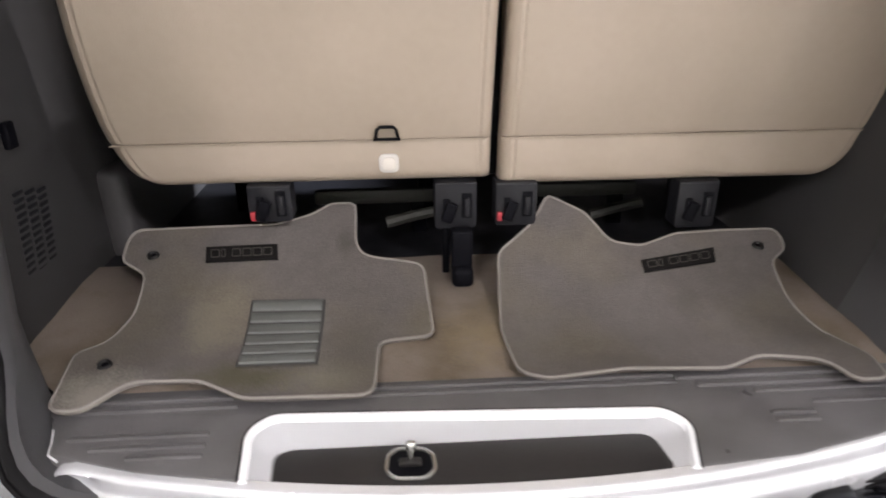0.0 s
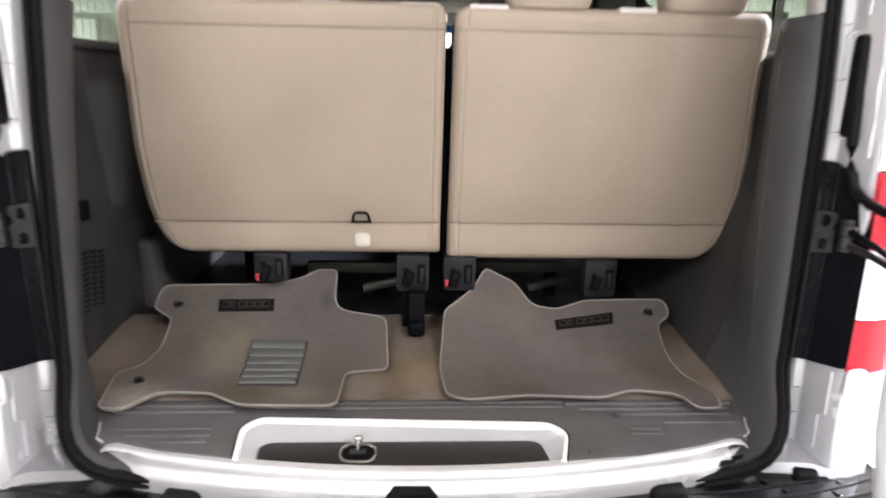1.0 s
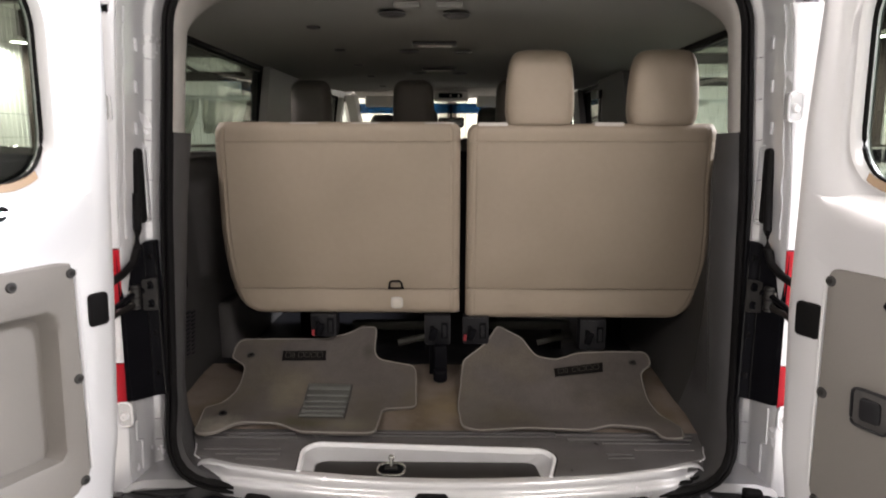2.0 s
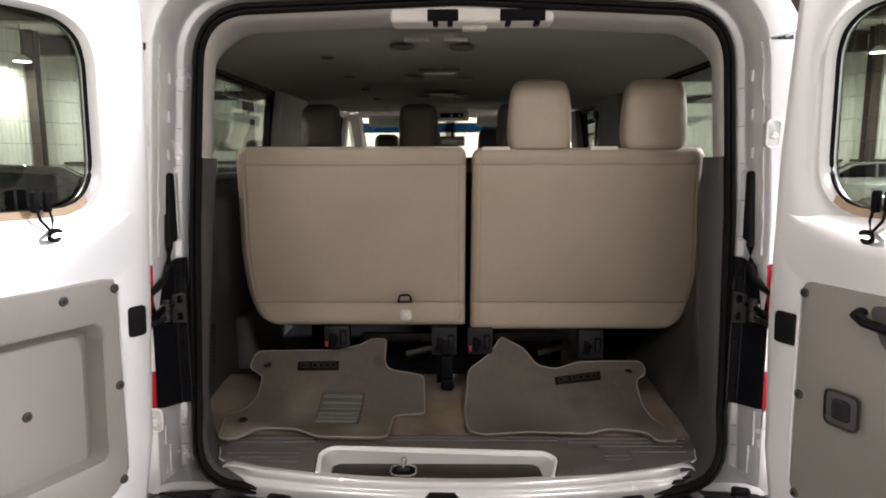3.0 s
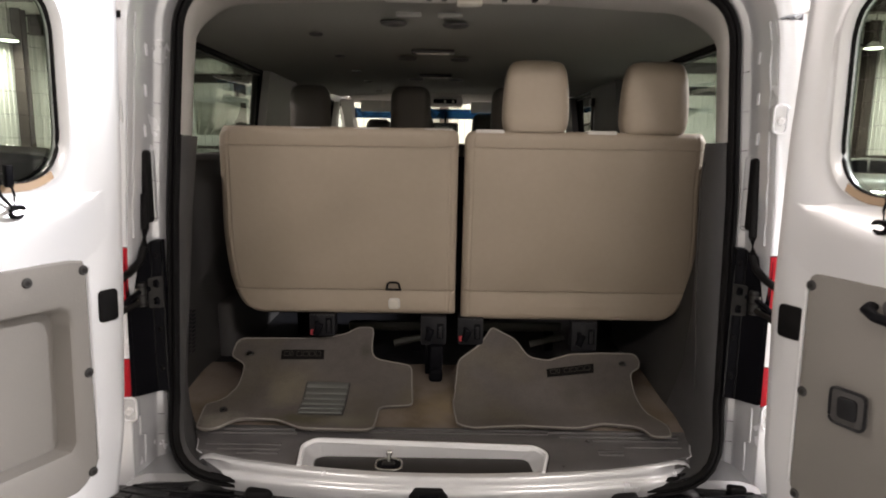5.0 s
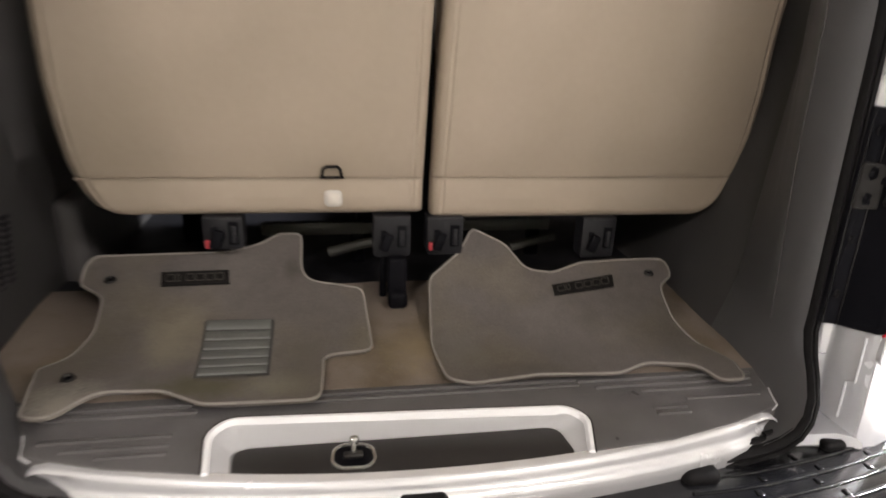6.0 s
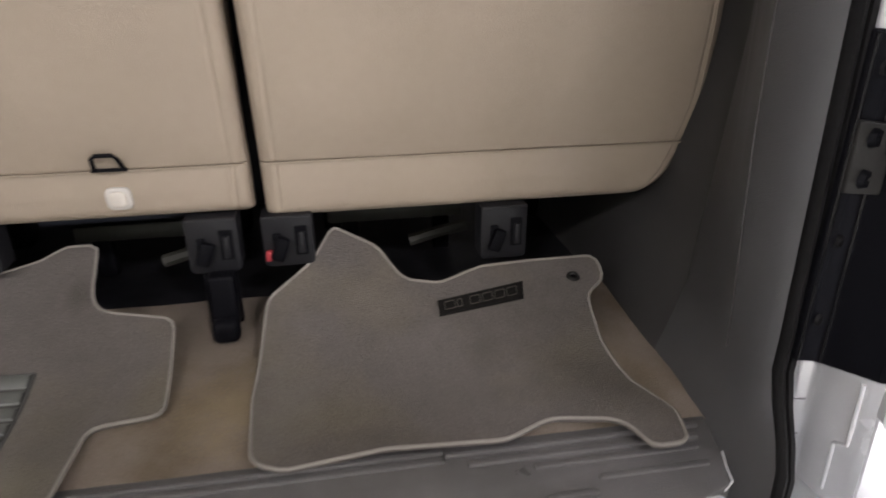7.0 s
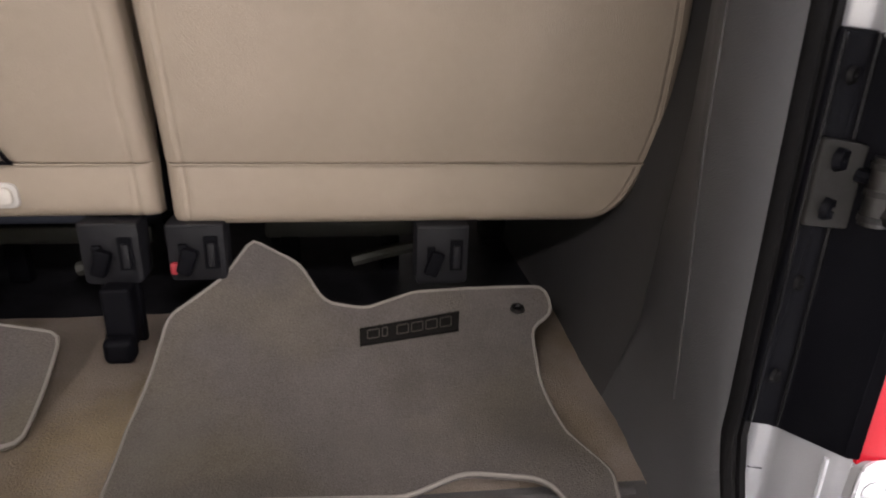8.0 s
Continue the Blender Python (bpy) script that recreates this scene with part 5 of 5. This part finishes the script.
def half_seat(name, outer, edge, split, label, headrests, latches, extras):
    """One half of the rear bench: outer holds (x, z) down its outer side, split the x at the middle gap."""
    s = thing(name, (split, 0.6, 0.72), label, "seat", "rear bench halves")
    sgn = 1 if edge > split else -1
    side = sorted([(x + sgn * (0.013 if z < 1.35 else 0.006), z) for x, z in outer], key=lambda p: -p[1])
    top = [p for p in side if p[1] > 1.535]
    zs, xs = [p[1] for p in side[::-1]], [p[0] for p in side[::-1]]

    def x_at(z):
        return sum(float(np.interp(z + k, zs, xs)) for k in (-0.012, 0.0, 0.012)) / 3

    def flat(z):
        rise = min(0.0299, max(0.0, z - (top[0][1] - 0.030)))
        return split + sgn * (0.030 - math.sqrt(0.0009 - rise * rise))

    a, b = (x_at, flat) if sgn < 0 else (flat, x_at)
    soft = (0.042, 0.020) if sgn < 0 else (0.020, 0.042)
    seam_at = (0.036, 0.026) if sgn < 0 else (0.026, 0.036)
    panel("back_panel", 1.0495, 1.529, a, b, seat_y, (*soft, 0.004, 0.003), s, LEATHER, "beige leather seat back", bulge=0.006, seams=seam_at)
    panel("lower_panel", side[-1][1], 1.0485, a, b, band_y, (*soft, 0.022, 0.004), s, LEATHER, "beige leather lower band", bulge=0.004, seams=seam_at)
    panel("top_panel", 1.530, top[0][1], a, b, seat_y, (*soft, 0.003, 0.030), s, LEATHER, bulge=0.0, seams=seam_at)
    # padding behind
    bm = bmesh.new()
    shape = fillet([(split, 0.985, 0.03), *[(x, z + (0.02 if z < 1.0 else -0.008), 0.03) for x, z in side[::-1]], (split, top[0][1] - 0.008, 0.03)], steps=4)
    slab(bm, inset(shape, [0.006] * len(shape)), lambda x, z, w: (x, seat_y(z) + 0.022 + w, z), 0.13, bevel=0.01)
    part("padding", bm, LEATHER, s)
    # twin side seams
    for off in (-0.0065, 0.0065):
        for top_z, low_z, depth in ((1.57, 1.06, seat_y), (1.04, 0.985, band_y)):
            pts = [(x_at(z) - sgn * (0.036 + off), depth(z) - 0.0016, z) for z in np.linspace(top_z, low_z, 14)]
            part("seam", a_tube(pts, 0.0007, sides=5), STITCH, s)
            pts = [(split + sgn * (0.026 + off), depth(z) - 0.0016, z) for z in np.linspace(top_z, low_z, 8)]
            part("seam", a_tube(pts, 0.0007, sides=5), STITCH, s)
    part("seam", a_tube([(split + sgn * 0.01, seat_y(1.05) - 0.002, 1.0485), (x_at(1.05) - sgn * 0.012, seat_y(1.05) - 0.002, 1.0485)], 0.0017, sides=6), STITCH, s)
    part("seam", a_tube([(split + sgn * 0.01, seat_y(1.53) - 0.001, 1.5295), (x_at(1.53) - sgn * 0.012, seat_y(1.53) - 0.001, 1.5295)], 0.0016, sides=6), STITCH, s)
    # cushion in front of the back
    x0, x1 = sorted((split + sgn * 0.01, edge - sgn * 0.03))
    part("cushion", a_box(x0, x1, 0.62, 1.12, 0.97, 1.13, bevel=0.05, seg=4), LEATHER, s)
    part("seat_frame", a_box(x0 + 0.03, x1 - 0.03, 0.60, 1.08, 0.93, 0.972, bevel=0.01), BLACK, s)
    if extras:
        part("gap_flap", a_box(0.026, 0.062, 0.55, 0.57, 0.95, 1.50, bevel=0.006), BLACK, s, "black strip behind the seat gap")
    for x in (x0 + 0.1, x1 - 0.1):
        part("leg", a_box(x - 0.03, x + 0.03, 0.95, 1.03, 0.735, 0.935, bevel=0.01), BLACK, s)
    for x, cap in headrests:
        if cap:
            part("headrest_guide", a_box(x - 0.045, x + 0.045, seat_y(1.58) + 0.012, seat_y(1.58) + 0.06, 1.566, 1.586, bevel=0.005), CREAM, s, "pale plastic headrest guide")
        else:
            hr = part("headrest", cushion_block(x, 0.385, 1.575, 0.204, 0.105, 0.222), LEATHER, s, "beige leather headrest")
            part("headrest_seam", a_tube([(x + 0.104 * k, 0.385 + 0.03, z) for k, z in ((0.985, 1.615), (0.96, 1.68), (0.88, 1.755))], 0.0012, sides=5), STITCH, hr)
    for x, z0, z1, red, foot in latches:
        latch(s, x, z0, z1, red, foot)
    if extras:
        ring = part("strap_ring", a_tube([(-0.198, 0.466, 1.053), (-0.195, 0.452, 1.074), (-0.188, 0.450, 1.080), (-0.163, 0.450, 1.080), (-0.157, 0.452, 1.074), (-0.154, 0.466, 1.053)], 0.0035, sides=8), BLACK, s, "black metal strap ring")
        part("ring_base", a_tube([(-0.203, 0.466, 1.0525), (-0.149, 0.466, 1.0525)], 0.003, sides=8), BLACK, ring)
        b = part("button_bezel", slab(bmesh.new(), fillet([(-0.194, 1.021, 0.013), (-0.154, 1.021, 0.013), (-0.154, 0.982, 0.013), (-0.194, 0.982, 0.013)]), lambda u, v, q: (u, band_y(v) - 0.007 + q, v), 0.008, bevel=0.002), CREAM, s)
        part("release_button", slab(bmesh.new(), fillet([(-0.188, 1.015, 0.011), (-0.160, 1.015, 0.011), (-0.160, 0.988, 0.011), (-0.188, 0.988, 0.011)]), lambda u, v, q: (u, band_y(v) - 0.012 + q, v), 0.008, bevel=0.003), BUTTON, b, "white release button")
    return s


half_seat("rear_seat", [(-0.690, 1.588), (-0.704, 1.572), (-0.711, 1.53), (-0.720, 1.40), (-0.725, 1.25), (-0.725, 1.16), (-0.720, 1.075), (-0.707, 1.03), (-0.689, 0.993), (-0.661, 0.966), (-0.63, 0.961)], -0.72, 0.034, "beige leather rear seat half without headrests", [(-0.435, True), (-0.25, True), (-0.03, True)], [(-0.42, 0.884, 0.962, True, False), (-0.039, 0.857, 0.958, False, True)], True)
half_seat("rear_seat", [(0.785, 1.582), (0.797, 1.57), (0.804, 1.53), (0.813, 1.40), (0.828, 1.25), (0.836, 1.13), (0.825, 1.045), (0.800, 0.986), (0.767, 0.955), (0.742, 0.946)], 0.81, 0.054, "beige leather rear seat half with two headrests", [(0.270, False), (0.637, False), (0.13, True), (0.475, True)], [(0.088, 0.86, 0.955, True, False), (0.479, 0.842, 0.947, False, False)], False)

# pale tubes on the floor under the bench
bar = thing("seat_bar", (-0.22, 0.75, 0.74), "pale metal cross bar under the rear bench", "bar")
part("tube", a_box(-0.37, -0.06, 0.74, 0.77, 0.825, 0.862, bevel=0.008), PALE_BAR, bar)
part("foot", a_box(-0.34, -0.30, 0.74, 0.77, 0.745, 0.83, bevel=0.006), BLACK, bar)
part("foot", a_box(-0.13, -0.09, 0.74, 0.77, 0.745, 0.83, bevel=0.006), BLACK, bar)
part("handle", a_tube([(-0.19, 0.70, 0.79), (-0.12, 0.70, 0.808), (-0.06, 0.70, 0.82)], 0.014, sides=8), PALE_BAR, bar, "pale folding handle")
bar2 = copy_thing(bar, pose(0.30, 0.78, 0.735))


# ---- seats further forward ----
def bench(y, xs, dark_top, label):
    s = thing("bench_seat", (0, y + 0.2, 0.72), label, "seat", "middle rows")
    part("plinth", a_box(min(xs) - 0.2, max(xs) + 0.2, y + 0.16, y + 0.2, 0.742, 1.0, bevel=0.01), BLACK, s)
    for x in xs:
        part("seat_back", rounded_block(x, y + 0.10, 1.25, 0.44, 0.14, 0.62, 0.05, bow=0.01), LEATHER_SHADED, s)
        part("cushion", rounded_block(x, y + 0.40, 0.98, 0.44, 0.50, 0.16, 0.05), LEATHER_SHADED, s)
        part("base", a_box(x - 0.15, x + 0.15, y + 0.2, y + 0.55, 0.72, 0.91, bevel=0.02), BLACK, s)
        hr = part("headrest", rounded_block(x, y + 0.03, dark_top - 0.115, 0.195, 0.10, 0.23, 0.05, taper=0.92, seg=5, bow=0.01), LEATHER_SHADED, s, "leather headrest, darkened as shaded")
        for k in (-0.05, 0.05):
            part("post", a_tube([(x + k, y + 0.06, 1.52), (x + k, y + 0.04, dark_top - 0.2)], 0.007), METAL_DULL, hr)
    return s


bench(1.35, (-0.635, -0.168, 0.30), 1.81, "second bench with tall headrests, leather darkened as shaded")
bench(2.25, (-0.17, 0.25), 1.74, "forward bench with headrests, leather darkened as shaded")
bench(3.05, (-0.49, 0.42), 1.735, "front bucket seats with headrests, leather darkened as shaded")


# ---- floor mats ----
def floor_mat(name, corners, height, label):
    mat_ob = thing(name, (sum(c[0] for c in corners) / len(corners), 0.25, 0.735), label, "floor mat", "loose floor mats")
    out = resample(fillet(corners, steps=6), 170)
    bm = bmesh.new()
    bm.faces.new([bm.verts.new((x, y, 0)) for x, y in out])
    for axis, values in (((0, 1, 0), np.arange(0.06, 0.56, 0.02)), ((1, 0, 0), np.arange(-0.74, 0.70, 0.02))):
        for v in values:
            geom = bm.verts[:] + bm.edges[:] + bm.faces[:]
            bmesh.ops.bisect_plane(bm, geom=geom, plane_co=[v * k for k in axis], plane_no=axis)
    for v in bm.verts:
        v.co.z = height(v.co.x, v.co.y) + 0.002 * noise.noise((v.co.x * 7, v.co.y * 7, 3)) + 0.0008 * noise.noise((v.co.x * 60, v.co.y * 60, 8))
    bmesh.ops.recalc_face_normals(bm, faces=bm.faces[:])
    if sum(f.normal.z for f in bm.faces) < 0:
        bmesh.ops.reverse_faces(bm, faces=bm.faces[:])
    bmesh.ops.solidify(bm, geom=bm.faces[:], thickness=0.008)
    part("carpet_top", bm, MAT_PILE, mat_ob, "grey-beige cut pile", sharp=60)
    part("binding", a_tube([(x, y, height(x, y) - 0.0012) for x, y in out], 0.0029, closed=True, sides=8), BINDING, mat_ob, "pale sewn edge binding")
    return mat_ob


def eyelet(parent, x, y, height):
    z = height(x, y)
    e = part("eyelet", disc(bmesh.new(), (x, y, z + 0.001), (0, -0.25, 1), 0.0125, 0.005, hole=0.006), METAL_DULL, parent, "dark metal eyelet")
    part("eyelet_hole", disc(bmesh.new(), (x, y, z + 0.002), (0, -0.25, 1), 0.0065, 0.001), BLACK, e)


def badge(parent, corners, height):
    """A dark woven badge; its lettering is plain bars."""
    (ax, ay), (bx, by), (cx, cy), (dx, dy) = corners

    def at(u, v, lift):
        x = (ax * (1 - u) + bx * u) * (1 - v) + (dx * (1 - u) + cx * u) * v
        y = (ay * (1 - u) + by * u) * (1 - v) + (dy * (1 - u) + cy * u) * v
        return (x, y, height(x, y) + lift)

    bm = bmesh.new()
    n = 10
    rows = [[at(i / n, v, lift) for i in range(n + 1)] for v, lift in ((0, 0.001), (0.02, 0.005), (0.5, 0.0055), (0.98, 0.005), (1, 0.001))]
    loft(bm, rows)
    b = part("badge", bm, PLATE_DARK, parent, "dark woven badge with plain bars")
    for k in range(6):
        u0, u1 = 0.075 + 0.146 * k, 0.075 + 0.146 * k + (0.05 if k == 1 else 0.115)
        rim = [at(u, v, 0.0062) for u, v in fillet([(u0, 0.26, 0.03), (u1, 0.26, 0.03), (u1, 0.76, 0.03), (u0, 0.76, 0.03)], steps=2)]
        part("bar", a_tube(rim, 0.0010, closed=True, sides=5), BADGE_BAR, b)


def mat_l(x, y):
    return 0.737 + 1.3 * max(0.0, y - 0.2) ** 2


def mat_r(x, y):
    return 0.735 + 1.7 * max(0.0, y - 0.2) ** 2


driver = floor_mat("floor_mat", [(-0.722, 0.510, 0.03), (-0.42, 0.513, 0.10), (-0.345, 0.530, 0.08), (-0.305, 0.549, 0.03), (-0.252, 0.549, 0.012), (-0.252, 0.447, 0.05), (-0.110, 0.422, 0.025), (-0.098, 0.238, 0.022), (-0.199, 0.226, 0.025), (-0.203, 0.066, 0.03), (-0.41, 0.072, 0.06), (-0.49, 0.126, 0.06), (-0.605, 0.133, 0.05), (-0.652, 0.060, 0.03), (-0.703, 0.060, 0.03), (-0.736, 0.225, 0.02), (-0.69, 0.255, 0.06), (-0.668, 0.33, 0.08), (-0.672, 0.420, 0.03), (-0.728, 0.450, 0.02)], mat_l, "grey-beige carpet floor mat with a ribbed heel pad")
for gx, gy in ((-0.665, 0.456), (-0.666, 0.182)):
    eyelet(driver, gx, gy, mat_l)
badge(driver, [(-0.56, 0.468), (-0.414, 0.470), (-0.410, 0.439), (-0.556, 0.437)], mat_l)
heel_bm = bmesh.new()
CORN = [(-0.450, 0.348), (-0.306, 0.344), (-0.302, 0.156), (-0.441, 0.157)]


def heel_at(u, v, lift):
    x = (CORN[0][0] * (1 - u) + CORN[1][0] * u) * (1 - v) + (CORN[3][0] * (1 - u) + CORN[2][0] * u) * v
    y = (CORN[0][1] * (1 - u) + CORN[1][1] * u) * (1 - v) + (CORN[3][1] * (1 - u) + CORN[2][1] * u) * v
    return (x, y, mat_l(x, y) + lift)


loft(heel_bm, [[heel_at(u, v, lift) for u, lift in ((0, 0.0), (0.02, 0.003), (0.5, 0.003), (0.98, 0.003), (1, 0.0))] for v in np.linspace(0, 1, 15)])
heel = part("heel_pad", heel_bm, HEEL_DARK, driver, "worn grey rubber heel pad")
for k in range(6):
    bm = bmesh.new()
    v0 = 0.02 + k * 0.163
    loft(bm, [[heel_at(u, v, lift) for u in (0.04, 0.35, 0.65, 0.96)] for v, lift in ((v0, 0.002), (v0 + 0.008, 0.006), (v0 + 0.05, 0.0085), (v0 + 0.12, 0.006), (v0 + 0.132, 0.002))])
    part("rib", bm, HEEL, heel)

passenger = floor_mat("floor_mat", [(0.165, 0.522, 0.015), (0.245, 0.490, 0.06), (0.285, 0.438, 0.05), (0.35, 0.428, 0.06), (0.43, 0.449, 0.08), (0.52, 0.452, 0.1), (0.655, 0.452, 0.025), (0.660, 0.413, 0.025), (0.618, 0.390, 0.03), (0.612, 0.30, 0.06), (0.622, 0.20, 0.06), (0.655, 0.115, 0.03), (0.640, 0.050, 0.025), (0.585, 0.050, 0.02), (0.57, 0.113, 0.05), (0.465, 0.134, 0.06), (0.39, 0.099, 0.06), (0.22, 0.111, 0.1), (0.085, 0.093, 0.03), (0.038, 0.113, 0.04), (0.028, 0.25, 0.1), (0.046, 0.425, 0.03), (0.125, 0.476, 0.05)], mat_r, "grey-beige carpet floor mat lying turned round")
eyelet(passenger, 0.600, 0.418, mat_r)
badge(passenger, [(0.340, 0.395), (0.502, 0.416), (0.497, 0.388), (0.340, 0.370)], mat_r)

# lock and key in the step recess
lock = thing("tray_lock", (-0.148, -0.04, 0.6845), "bright metal lock ring with a key post in the recess", "lock")
ring = fillet([(-0.184, -0.055, 0.022), (-0.170, -0.069, 0.022), (-0.126, -0.071, 0.022), (-0.112, -0.056, 0.022), (-0.114, -0.024, 0.022), (-0.128, -0.010, 0.022), (-0.168, -0.008, 0.022), (-0.182, -0.022, 0.022)], steps=5)
part("ring", a_tube([(x, y, 0.688) for x, y in ring], 0.0034, closed=True, sides=8), METAL, lock)
part("cup", slab(bmesh.new(), inset(ring, [0.004] * len(ring)), lambda x, y, w: (x, y, 0.6875 - w), 0.003), BLACK, lock)
part("post", a_tube([(-0.148, -0.040, 0.687), (-0.1475, -0.037, 0.712), (-0.147, -0.036, 0.718)], 0.0055, sides=10), METAL, lock)
part("knob", rounded_block(-0.147, -0.036, 0.718, 0.016, 0.011, 0.014, 0.005), METAL, lock)
part("lever", a_box(-0.165, -0.132, -0.048, -0.034, 0.687, 0.696, bevel=0.003), METAL_DULL, lock)


# ---- parked cars ----
def car(at, turn, paint, label, tall=1.0):
    m = pose(at[0], at[1], 0, 0, 0, turn)
    c = thing("car", (at[0], at[1], 0), label, "car", "parked cars")

    def put(name, bm, material, parent=None, words=""):
        for v in bm.verts:
            v.co.z *= tall
            v.co = m @ v.co
        return part(name, bm, material, parent or c, words)

    prof = [(-2.2, 0.55, 0.80), (-2.1, 0.90, 0.86), (-1.5, 1.0, 0.89), (0.9, 0.95, 0.90), (1.8, 0.82, 0.87), (2.2, 0.6, 0.75)]
    bm = bmesh.new()
    loft(bm, [[(-w * 0.92, y, 0.22), (-w, y, 0.45), (-w, y, 0.70 * h + 0.1), (-w * 0.93, y, h), (w * 0.93, y, h), (w, y, 0.70 * h + 0.1), (w, y, 0.45), (w * 0.92, y, 0.22)] for y, h, w in prof], closed=True, caps=True)
    body = put("body", bm, paint, words="painted car body")
    cabin = [(-1.75, 0.98, 0.78), (-1.15, 1.38, 0.64), (-0.4, 1.46, 0.63), (0.25, 1.42, 0.64), (1.05, 0.96, 0.78)]
    bm = bmesh.new()
    loft(bm, [[(-w, y, 0.9), (-w * 0.99, y, max(0.92, h - 0.06)), (-w * 0.9, y, h), (w * 0.9, y, h), (w * 0.99, y, max(0.92, h - 0.06)), (w, y, 0.9)] for y, h, w in cabin], closed=True, caps=True)
    put("cabin", bm, paint)
    for sx in (-1, 1):
        for pts in ([(-1.45, 0.98), (-1.05, 1.32), (-0.42, 1.38), (-0.42, 0.98)], [(-0.34, 0.98), (-0.34, 1.38), (0.2, 1.34), (0.75, 0.98)]):
            bm = bmesh.new()
            slab(bm, [(y, z) for y, z in pts], lambda y, z, w, sx=sx: (sx * (0.80 - 0.35 * (z - 0.95) + 0.01 - w), y, z), 0.03)
            put("side_glass", bm, BLACK)
    for pts in ([(0.30, 1.40, 0.55), (1.0, 0.99, 0.72)], [(-1.20, 1.36, 0.55), (-1.72, 1.0, 0.72)]):
        bm = bmesh.new()
        loft(bm, [[(-w, y * 1.01, z + 0.02), (w, y * 1.01, z + 0.02)] for y, z, w in pts])
        bmesh.ops.solidify(bm, geom=bm.faces[:], thickness=0.02)
        put("screen", bm, BLACK)
    for sx in (-1, 1):
        put("head_lamp", rounded_block(sx * 0.62, 2.06, 0.66, 0.3, 0.16, 0.12, 0.04), CLEAR_LENS, body)
        for y in (-1.35, 1.4):
            bm = bmesh.new()
            ang = [2 * math.pi * k / 20 for k in range(20)]
            loft(bm, [[(sx * x, y + r * math.cos(a), 0.32 + r * math.sin(a)) for a in ang] for x, r in ((0.90, 0.18), (0.92, 0.28), (0.88, 0.32), (0.70, 0.32))], closed=True, caps=True)
            put("wheel", bm, RUBBER)
    return c


CAR_WHITE = mat("car_white", (0.72, 0.73, 0.72), 0.2, stain=(1, 0.03), bump=(10, 0.0), coat=0.5)
CAR_DARK = mat("car_dark", (0.03, 0.022, 0.022), 0.15, stain=(1, 0.1), bump=(10, 0.0), coat=0.8)
CAR_SILVER = mat("car_silver", (0.42, 0.42, 0.41), 0.25, 0.5, stain=(1, 0.05), bump=(10, 0.0), coat=0.5)
car((-4.9, 5.7), -56, CAR_DARK, "glossy black parked car in the hall", 1.04)
car((13.0, 18.5), 60, CAR_SILVER, "silver parked saloon car in the hall")
car((9.6, 9.5), 90, CAR_DARK, "dark brown parked saloon car in the hall", 0.98)
car((15.2, 14.0), 75, CAR_WHITE, "white parked saloon car in the hall")
car((-4.3, 11.6), 20, CAR_DARK, "dark parked car beyond the steel gantry", 0.98)


def gantry(x0, x1, y, posts):
    """A steel gantry: posts, cross beams and a hoist rail."""
    g = thing("gantry", ((x0 + x1) / 2, y, 0), "dark brown steel gantry standing in the hall", "gantry")
    for x in posts:
        part("post", i_beam(bmesh.new(), (x, y, 0), (x, y, 3.3), 0.07, 0.07), STEEL_BROWN, g)
    for z, h, material in ((2.28, 0.04, WALL_WHITE), (2.62, 0.07, STEEL_BROWN), (3.02, 0.09, STEEL_BROWN), (3.28, 0.06, STEEL_BROWN)):
        part("cross_beam", i_beam(bmesh.new(), (x0, y, z), (x1, y, z), 0.06, h), material, g)
    part("brace", a_tube([(x0 + 0.9, y, 3.0), (x0 + 1.5, y, 2.64)], 0.03, sides=6), STEEL_BROWN, g)
    return g


def hanging_sheet(x0, x1, y, z0, z1):
    """A pale plastic sheet hanging in folds, cut on a slant."""
    bm = bmesh.new()
    rows = []
    for j in range(9):
        t = j / 8
        wide = (x1 - x0) * (1 - 0.42 * t * t)
        rows.append([(x0 + wide * i / 24, y + 0.05 * math.sin(i * 1.1 + 0.6 * t) * (0.4 + t), z1 + (z0 - z1) * t - 0.05 * math.sin(math.pi * i / 24) * (1 - t)) for i in range(25)])
    loft(bm, rows)
    bmesh.ops.solidify(bm, geom=bm.faces[:], thickness=0.006)
    sheet = tagged(link("plastic_sheet", bm, SHEET), "white plastic sheet hanging in folds from a gantry", "sheet", "hanging sheets")
    return sheet


SHEET = mat("white_sheet", (0.72, 0.72, 0.66), 0.55, grain=(30, 0.05), stain=(3, 0.12), bump=(60, 0.1))
gantry(-5.6, -2.4, 9.0, (-5.4, -3.0))
hanging_sheet(-4.75, -4.15, 8.92, 1.62, 2.27)
hanging_sheet(-4.1, -3.35, 8.90, 1.70, 2.26)
gantry(2.6, 6.4, 10.0, (2.9, 6.2))
hanging_sheet(3.0, 4.6, 9.92, 2.05, 2.30)
